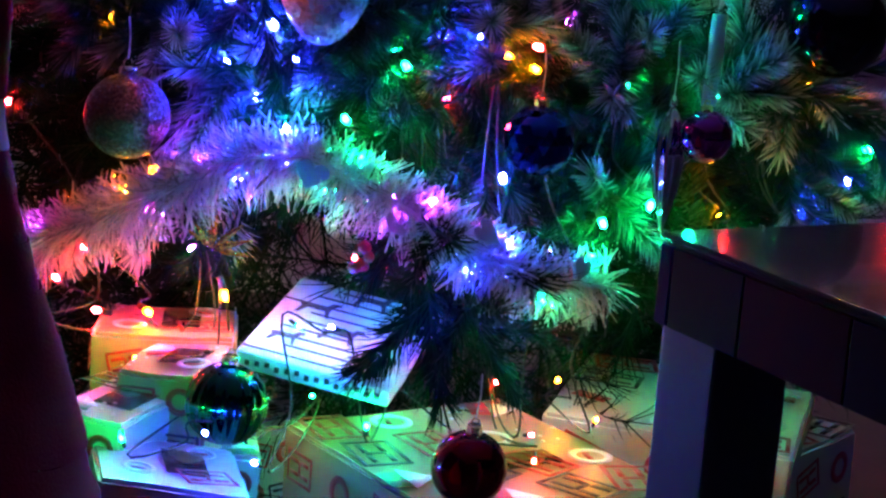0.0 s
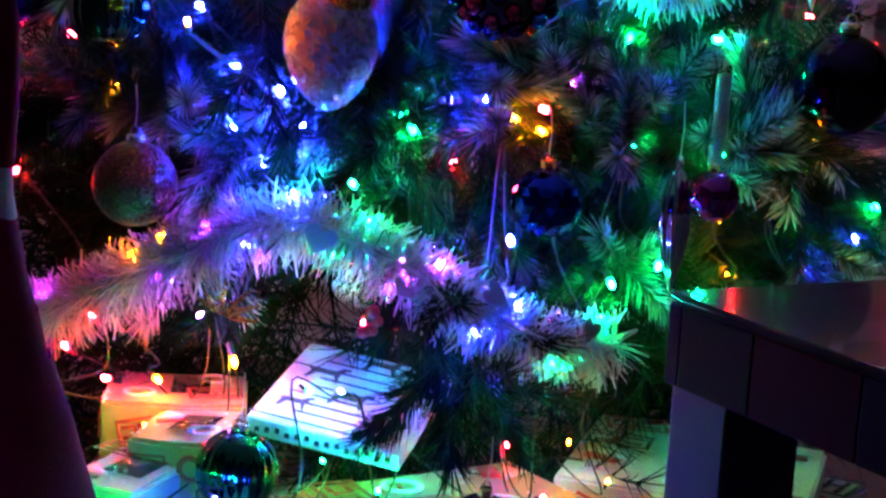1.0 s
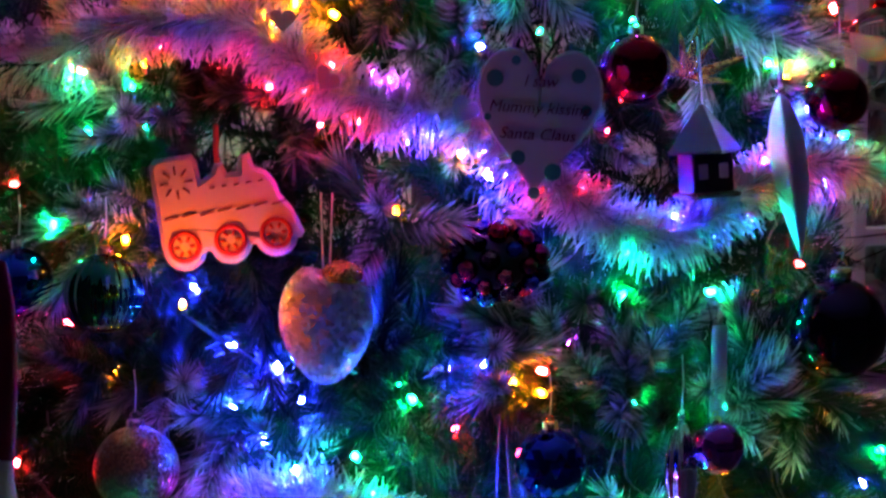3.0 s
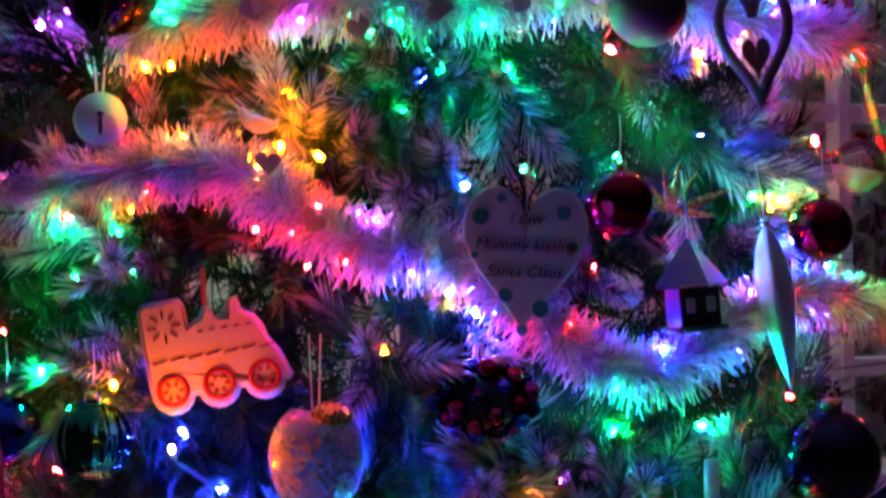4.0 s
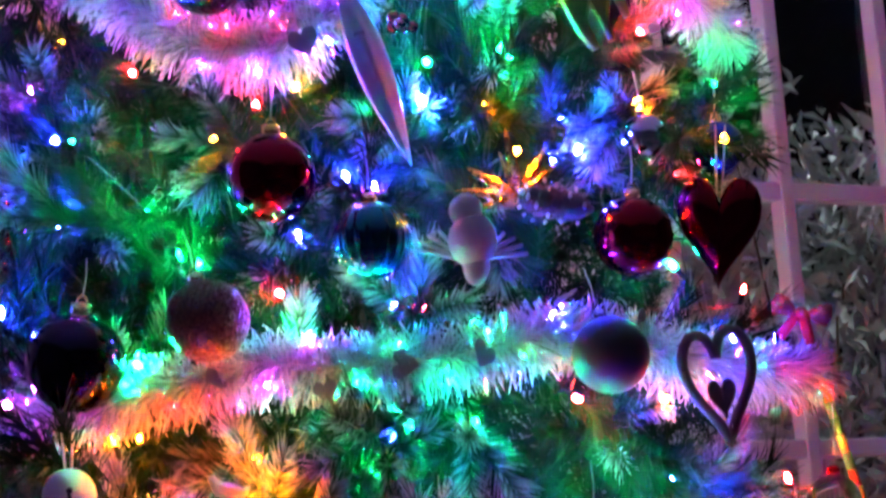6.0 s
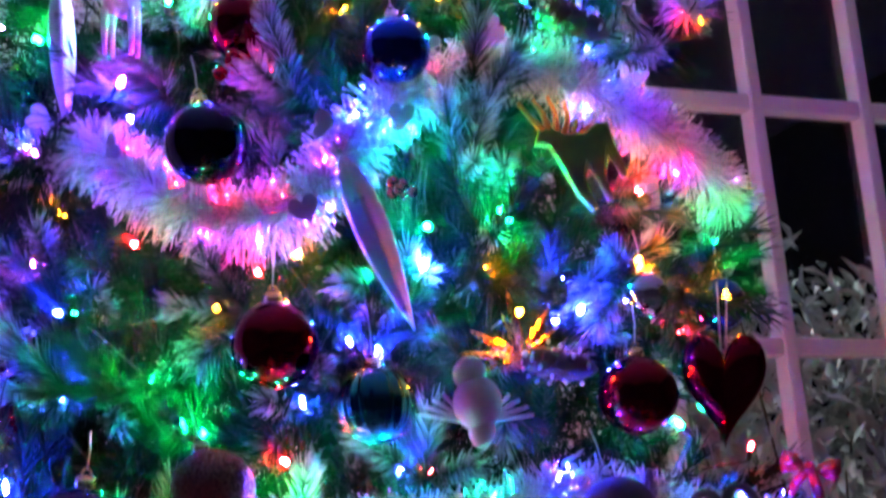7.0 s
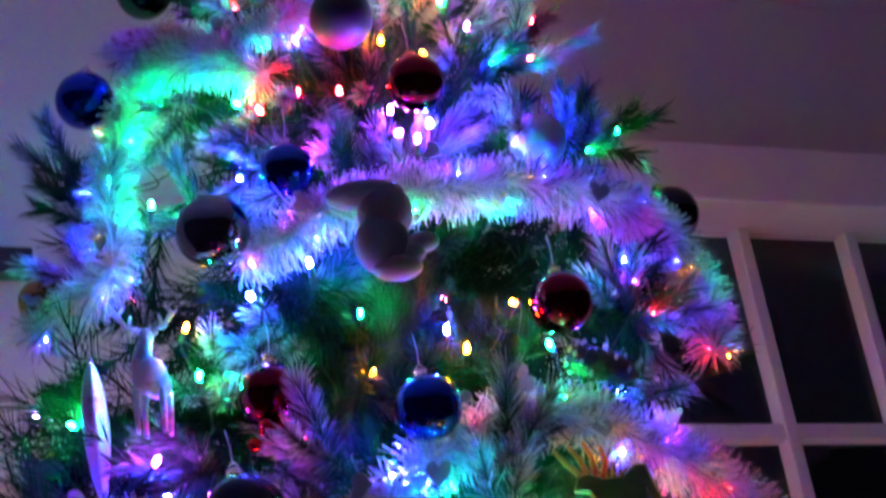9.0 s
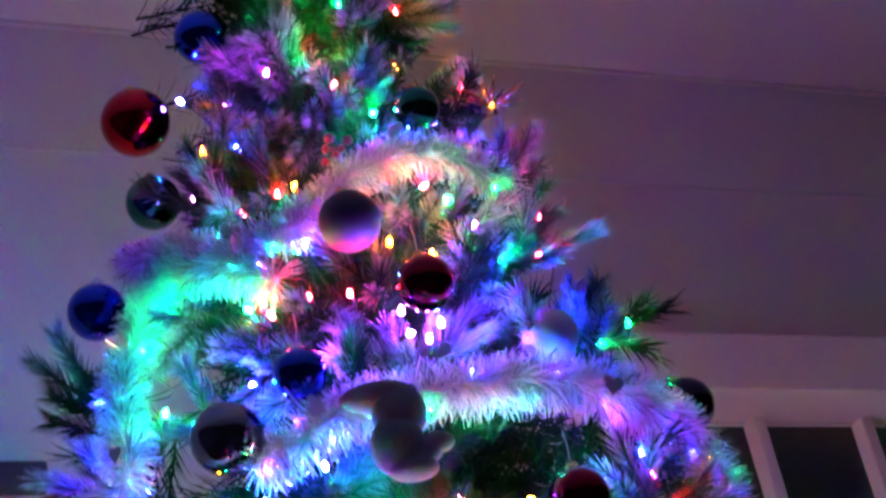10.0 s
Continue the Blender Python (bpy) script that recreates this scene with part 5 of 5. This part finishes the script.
def berries(p, size, seed, label):
    rg = random.Random(seed)
    root = thing("berry_cluster", facing(p), label, "berries", "berry clusters")
    for k in range(7):
        c = [rg.gauss(0, size * 0.45) for _ in range(3)]
        part("berry", ball(size * rg.uniform(0.26, 0.36), 12, 8, c), SHINE["red"] if seed % 2 else REDPAINT, root)
        part("stalk", tube([c, [v * 0.3 for v in c], (0, 0.02, 0.01)], 0.0007, 4), BARK, root)
    return root


berries((0.009, 1.549, 1.144), 0.016, 1, "cluster of red berries beside a silver drop")
berries((-0.119, 1.595, 1.282), 0.02, 3, "cluster of dark red berries deep in the branches")
berries((-0.004, 1.707, 1.831), 0.015, 2, "cluster of dull red berries near the top")
berries((-0.058, 1.416, 0.347), 0.014, 4, "cluster of red berries hanging over the presents")


def gold_spray(p, size, seed, label):
    """A spray of thin glitter leaves."""
    rg = random.Random(seed)
    root = thing("glitter_spray", facing(p, rg.uniform(-30, 30)), label, "ornament", "glitter sprays")
    g = glitter("amber_glitter_leaf", (0.75, 0.42, 0.08), 500, 0.6)
    for k in range(7):
        a = math.radians(-80 + 160 * k / 6 + rg.gauss(0, 6))
        L = size * rg.uniform(0.75, 1.1)
        o = [(0, 0), (0.09 * L, 0.35 * L), (0.05 * L, 0.8 * L), (0, L), (-0.05 * L, 0.8 * L), (-0.09 * L, 0.35 * L)]
        lf = part("leaf", plate(o[::-1], 0.0012, 0.0003), g, root)
        lf.matrix_basis = pose(0, 0, 0, rg.uniform(-25, 25), math.degrees(a), 0)
    return root


gold_spray((0.178, 1.887, 1.966), 0.045, 1, "gold glitter leaf spray at the edge of the tree")
gold_spray((0.091, 1.533, 0.995), 0.05, 2, "gold glitter leaf spray behind the bird figure")
gold_spray((0.163, 1.503, 0.712), 0.045, 3, "gold glitter leaf spray beside a dark red bauble")
gold_spray((-0.167, 1.439, 0.338), 0.03, 4, "gold glitter leaf spray under the tinsel")
gold_spray((0.152, 1.590, 1.185), 0.03, 5, "gold glitter leaf spray above the wooden deer")

# white ribbon that holds the small purple bauble
a, b = Vector((0.187, 1.477, 0.532)), Vector((0.185, 1.473, 0.465))
root = thing("ribbon", Matrix.Translation(a), "flat white satin ribbon strip", "ribbon")
bm = bmesh.new()
rows = []
for k in range(9):
    q = (b - a) * (k / 8) + Vector((0, 0.003 * math.sin(k * 1.1), 0))
    rows.append([bm.verts.new(q + Vector((dx, dy, 0))) for dx, dy in ((-0.0055, 0), (0.0055, 0.001), (0.0055, 0.0022), (-0.0055, 0.0012))])
for u, v in zip(rows, rows[1:]):
    for k in range(4):
        bm.faces.new((u[k], u[(k + 1) % 4], v[(k + 1) % 4], v[k]))
part("strip", bm, mat("white_satin", (0.6, 0.55, 0.6), 0.35, vary=0.08), root)


near_branches()


def low_branch(p, dx, dz, k):
    d = Vector((dx, -0.8, dz)).normalized()
    q = Vector(p) - AXIS
    share("branch", SPRIGS[k], Matrix.LocRotScale(q - d * 0.12, Vector((0, 0, 1)).rotation_difference(d), None), tree)


low_branch((0.000, 1.404, 0.284), 0.2, -0.8, 1)
low_branch((-0.016, 1.387, 0.349), -0.2, -0.5, 0)
low_branch((0.032, 1.417, 0.296), 0.5, -0.6, 3)
low_branch((0.094, 1.437, 0.296), 0.3, -0.6, 2)
low_branch((-0.188, 1.464, 0.318), -0.3, -0.6, 2)


# ---- on the floor under the tree ----
def house_print(parent, m, w, ink):
    """A little printed house: outline, bars and door, on the paper."""
    root = part("printed_house", ring_plate(0.001, 0.0005, 0.0004, 0), ink, parent)
    root.matrix_basis = m
    for x, z, sx, sz in ((0, 0.32, 1.0, 0.07), (0, -0.32, 1.0, 0.07), (-0.47, 0, 0.07, 0.66), (0.47, 0, 0.07, 0.66), (-0.2, 0.14, 0.36, 0.09), (-0.2, -0.14, 0.36, 0.09), (0.22, 0.14, 0.3, 0.09), (0.22, -0.14, 0.3, 0.09), (0.0, 0, 0.08, 0.3)):
        part("printed_bar", bar(sx * w, sz * w, (x * w, 0, z * w), 0.0005), ink, root)
    return root


def gift(corner, along, sx, sy, z, h, label, seed, paper=PAPER, tilt=0.0, size=1.0):
    """A wrapped box. corner: its left front top corner; along: heading of its front edge in degrees."""
    rg = random.Random(seed)
    m = Matrix.Translation(corner) @ pose(0, 0, 0, 0, tilt, along) @ Matrix.Translation((sx / 2, sy / 2, -h / 2))
    root = thing("wrapped_present", m, label, "present", "presents under the tree")
    bm = box(sx, sy, h)
    bmesh.ops.subdivide_edges(bm, edges=bm.edges[:], cuts=5, use_grid_fill=True)
    for v in bm.verts:
        k = noise.noise(Vector(v.co) * 14 + Vector((seed, 0, 0)))
        v.co += Vector((0, 0, 0.0012 * k)) + Vector(v.co).normalized() * (0.0015 if sx > 0.15 else 0.004) * k
    bmesh.ops.bevel(bm, geom=[e for e in bm.edges if e.calc_face_angle(0) > 0.8], offset=0.003, segments=2, affect="EDGES")
    part("wrapping", bm, paper, root, "", False)
    part("tape", box(0.03, sy * 0.5, 0.0006, (sx * 0.1, 0, h / 2 + 0.0028)), glass("clear_tape", (0.95, 0.95, 0.9), 0.2), root)
    nx, ny = max(2, int(sx / 0.06 / size)), max(2, int(sy / 0.05 / size))
    for i in range(nx):
        for j in range(ny):
            x, y = (i + 0.5) / nx * sx - sx / 2 + rg.uniform(-0.004, 0.004), (j + 0.5) / ny * sy - sy / 2 + rg.uniform(-0.004, 0.004)
            kind = (i * 2 + j * 3 + seed) % 5
            q = Matrix.Translation((x, y, h / 2 + 0.0026)) @ pose(0, 0, 0, 0, 0, rg.uniform(-25, 25)) @ pose(0, 0, 0, -90, 0, 0) @ Matrix.Scale(size, 4)
            if kind in (0, 3):
                house_print(root, q, 0.054, PRINT_DARK if kind == 0 else PRINT_RED)
            elif kind == 1:
                o = part("printed_disc", ring_plate(0.017, 0.006, 0.0005, -0.0003), PRINT_WHITE, root)
                o.matrix_basis = q
                part("printed_face", bar(0.014, 0.004, (0, 0, -0.002), 0.0005), PRINT_RED, o)
            elif kind == 2:
                o = part("printed_roof", plate([(-0.02, -0.008), (0.02, -0.008), (0.0, 0.014)], 0.0005, 0), PRINT_WHITE, root)
                o.matrix_basis = q
                part("printed_wall", bar(0.03, 0.016, (0, 0, -0.017), 0.0005), PRINT_RED if j % 2 else PRINT_GREEN, o)
            else:
                for k in range(5):
                    o = part("printed_dot", bar(0.003, 0.003, (rg.uniform(-0.02, 0.02), 0, rg.uniform(-0.02, 0.02)), 0.0005), PRINT_WHITE, root)
                    o.matrix_basis = q
    # prints on the two sides that look into the room
    nz = min(3, max(1, int(h / 0.05 / size)))
    for k in range(nz):
        z = h / 2 - (k + 0.6) * 0.045 * size
        for j in range(ny):
            y = (j + 0.5) / ny * sy - sy / 2
            house_print(root, Matrix.Translation((-sx / 2 - 0.0022, y, z)) @ pose(0, 0, 0, 0, rg.uniform(-20, 20), -90), 0.036 * size, (PRINT_RED, PRINT_DARK, PRINT_GREEN)[(j + k) % 3])
        for i in range(nx):
            x = (i + 0.5) / nx * sx - sx / 2
            if (i + k) % 2:
                o = part("printed_disc", ring_plate(0.014 * size, 0.006 * size, 0.0005, -0.0003), PRINT_RED, root)
                o.matrix_basis = Matrix.Translation((x, -sy / 2 - 0.0022, z))
            else:
                house_print(root, Matrix.Translation((x, -sy / 2 - 0.0022, z)) @ pose(0, 0, 0, 0, rg.uniform(-20, 20), 0), 0.036 * size, PRINT_DARK if i % 2 else PRINT_RED)
    return root


TAN = mat("tan_wrapping_paper", (0.42, 0.25, 0.11), 0.35, vary=0.1, scale=20, bump=0.3, bump_scale=25, coat=0.3)
gift((-0.110, 1.486, 0.195), -56, 0.24, 0.2, 0.195, 0.19, "large present in tan gingerbread-house paper", 3, TAN)
gift((-0.180, 1.415, 0.190), 10, 0.06, 0.07, 0.19, 0.19, "small upright present in white printed paper", 5, PAPER, 4, size=0.75)
gift((-0.228, 1.408, 0.250), -12, 0.065, 0.08, 0.25, 0.25, "small tan present with red prints", 4, TAN, -4, size=0.75)
gift((-0.215, 1.275, 0.215), 14, 0.105, 0.1, 0.215, 0.215, "small present in crumpled white paper", 6, PAPER, 9, size=0.7)
gift((-0.266, 1.356, 0.235), -20, 0.06, 0.1, 0.235, 0.235, "white present with red prints beside the sack", 7, PAPER, 3, size=0.75)
gift((-0.263, 1.500, 0.250), 5, 0.11, 0.1, 0.25, 0.25, "tan present at the back of the pile", 11, TAN, 0, size=0.8)
gift((-0.157, 1.600, 0.150), 25, 0.06, 0.12, 0.15, 0.15, "white printed present behind a green bauble", 13, PAPER, 0, size=0.8)
gift((0.089, 1.551, 0.200), -14, 0.2, 0.2, 0.2, 0.19, "pale printed present behind the tan one", 9, PAPER, 2)
gift((0.300, 1.600, 0.165), 52, 0.11, 0.09, 0.17, 0.16, "white printed present behind the table leg", 8, PAPER)

# flat white box printed with deer, lying aslant on the presents
c, e1 = Vector((-0.145, 1.435, 0.265)), Vector((-0.030, 1.410, 0.250))
d = e1 - c
w = d.length
root = thing("printed_box", Matrix.Translation(c) @ pose(0, 0, 0, 0, 0, math.degrees(math.atan2(d.y, d.x))) @ pose(0, 0, 0, 9, math.degrees(math.asin(-d.z / w)), 0), "flat white box printed with black deer and script lines", "box")
part("body", box(w, 0.15, 0.014, (w / 2, 0.075, -0.007), 0.002), WHITEPAINT, root)
for k in range(9):
    part("printed_line", box(w * random.Random(k).uniform(0.35, 0.8), 0.002, 0.0006, (w * (0.45 + 0.1 * ((k * 7) % 3 - 1)), 0.01 + 0.016 * k, 0.0006)), PRINT_DARK, root)
for k in range(14):
    part("printed_mark", box(0.004, 0.0006, 0.0045, (w * (0.08 + 0.065 * k), -0.0006, -0.007 + 0.001 * (k % 3 - 1))), PRINT_DARK, root)
DEER = [(-0.5, 0.1), (-0.35, 0.2), (0.2, 0.22), (0.32, 0.45), (0.5, 0.5), (0.55, 0.4), (0.42, 0.34), (0.35, 0.0), (0.42, -0.45), (0.34, -0.45), (0.22, -0.05), (-0.25, -0.05), (-0.4, -0.45), (-0.48, -0.45), (-0.4, 0.0)]
for x, y, s in ((0.78, 0.03, 0.034), (0.5, 0.065, 0.03), (0.82, 0.095, 0.034), (0.25, 0.1, 0.03), (0.55, 0.135, 0.03), (0.2, 0.04, 0.024)):
    o = part("printed_deer", plate([(a * s, b * s) for a, b in DEER[::-1]], 0.0006, 0), PRINT_DARK, root)
    o.matrix_basis = Matrix.Translation((x * w, y, 0.0008)) @ pose(0, 0, 0, -90, 0, 0)


# low square side table: corner towards the tree
CORNER = Vector((0.120, 1.080, 0.450))
SIDE = 0.55
m = Matrix.Translation(CORNER) @ pose(0, 0, 0, 0, 0, -60.4)
table = thing("side_table", m, "low square side table with glossy top and reflections painted on its edges as blocks", "table")
part("tabletop", box(SIDE, SIDE, 0.046, (SIDE / 2, SIDE / 2, -0.027), 0.002), TABLETOP, table, "", False)
part("top_lip", box(SIDE + 0.004, SIDE + 0.004, 0.004, (SIDE / 2, SIDE / 2, -0.002), 0.0015), TABLETOP, table, "", False)
# reflections on the table's edge, painted as dark coloured pieces
EDGE_REFLECTIONS = [mat("edge_blue", (0.005, 0.008, 0.05), 0.6, spec=0.03), mat("edge_green", (0.004, 0.02, 0.008), 0.6, spec=0.03), mat("edge_red", (0.04, 0.003, 0.003), 0.6, spec=0.03), mat("edge_dark", (0.008, 0.006, 0.009), 0.6, spec=0.03)]
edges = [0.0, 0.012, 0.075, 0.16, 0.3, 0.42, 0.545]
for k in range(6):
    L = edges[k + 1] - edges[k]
    part("edge_reflection", box(L - 0.001, 0.003, 0.044, (edges[k] + L / 2, -0.0016, -0.028), 0.0008), EDGE_REFLECTIONS[(0, 1, 2, 3, 1, 2)[k]], table, "", False)
    part("edge_reflection", box(0.003, L - 0.001, 0.044, (-0.0016, edges[k] + L / 2, -0.028), 0.0008), EDGE_REFLECTIONS[(0, 3, 1, 2, 3, 1)[k]], table, "", False)
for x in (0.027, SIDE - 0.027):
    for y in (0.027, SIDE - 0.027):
        part("leg", box(0.05, 0.05, 0.4, (x, y, -0.25), 0.002), TABLELEG_SHADED, table, "", False)

# red and white striped fabric sack standing close by
low = Vector((-0.248, 0.918, 0.302))
path = [(low.x - 0.03, low.y, 0.0), (low.x - 0.02, low.y, 0.15), low, (-0.240, 0.939, 0.353), (-0.232, 0.954, 0.395), (-0.229, 0.965, 0.432), (-0.227, 0.974, 0.467), (-0.231, 0.980, 0.504), (-0.229, 0.987, 0.553), (-0.229, 0.991, 0.586), (-0.228, 0.992, 0.607)]
radii = [0.15, 0.145, 0.118, 0.079, 0.052, 0.033, 0.018, 0.0125, 0.0105, 0.0095, 0.004]
root = thing("striped_sack", Matrix.Identity(4), "maroon and white striped fabric sack with a long pointed top", "sack")
fine = smooth_path(path, 9)
frad = [max(0.003, radii[min(k // 9, 10)] + (radii[min(k // 9 + 1, 10)] - radii[min(k // 9, 10)]) * (k % 9) / 9) for k in range(len(fine))]
bands = [fine[k:k + 6] for k in range(0, len(fine) - 1, 5)]
for n, seg in enumerate(bands):
    if len(seg) < 2:
        continue
    bm = bmesh.new()
    rings = []
    for i, q in enumerate(seg):
        r = frad[min(n * 5 + i, len(frad) - 1)]
        rings.append([bm.verts.new(q + Vector((r * math.cos(a) * (1 + 0.05 * math.sin(3 * a + n)), r * math.sin(a), -0.35 * r * math.cos(a)))) for a in [2 * math.pi * k / 28 for k in range(28)]])
    for a, b in zip(rings, rings[1:]):
        for k in range(28):
            bm.faces.new((a[k], a[(k + 1) % 28], b[(k + 1) % 28], b[k]))
    part("stripe", bm, FABRICW if n == 12 else FABRIC, root)
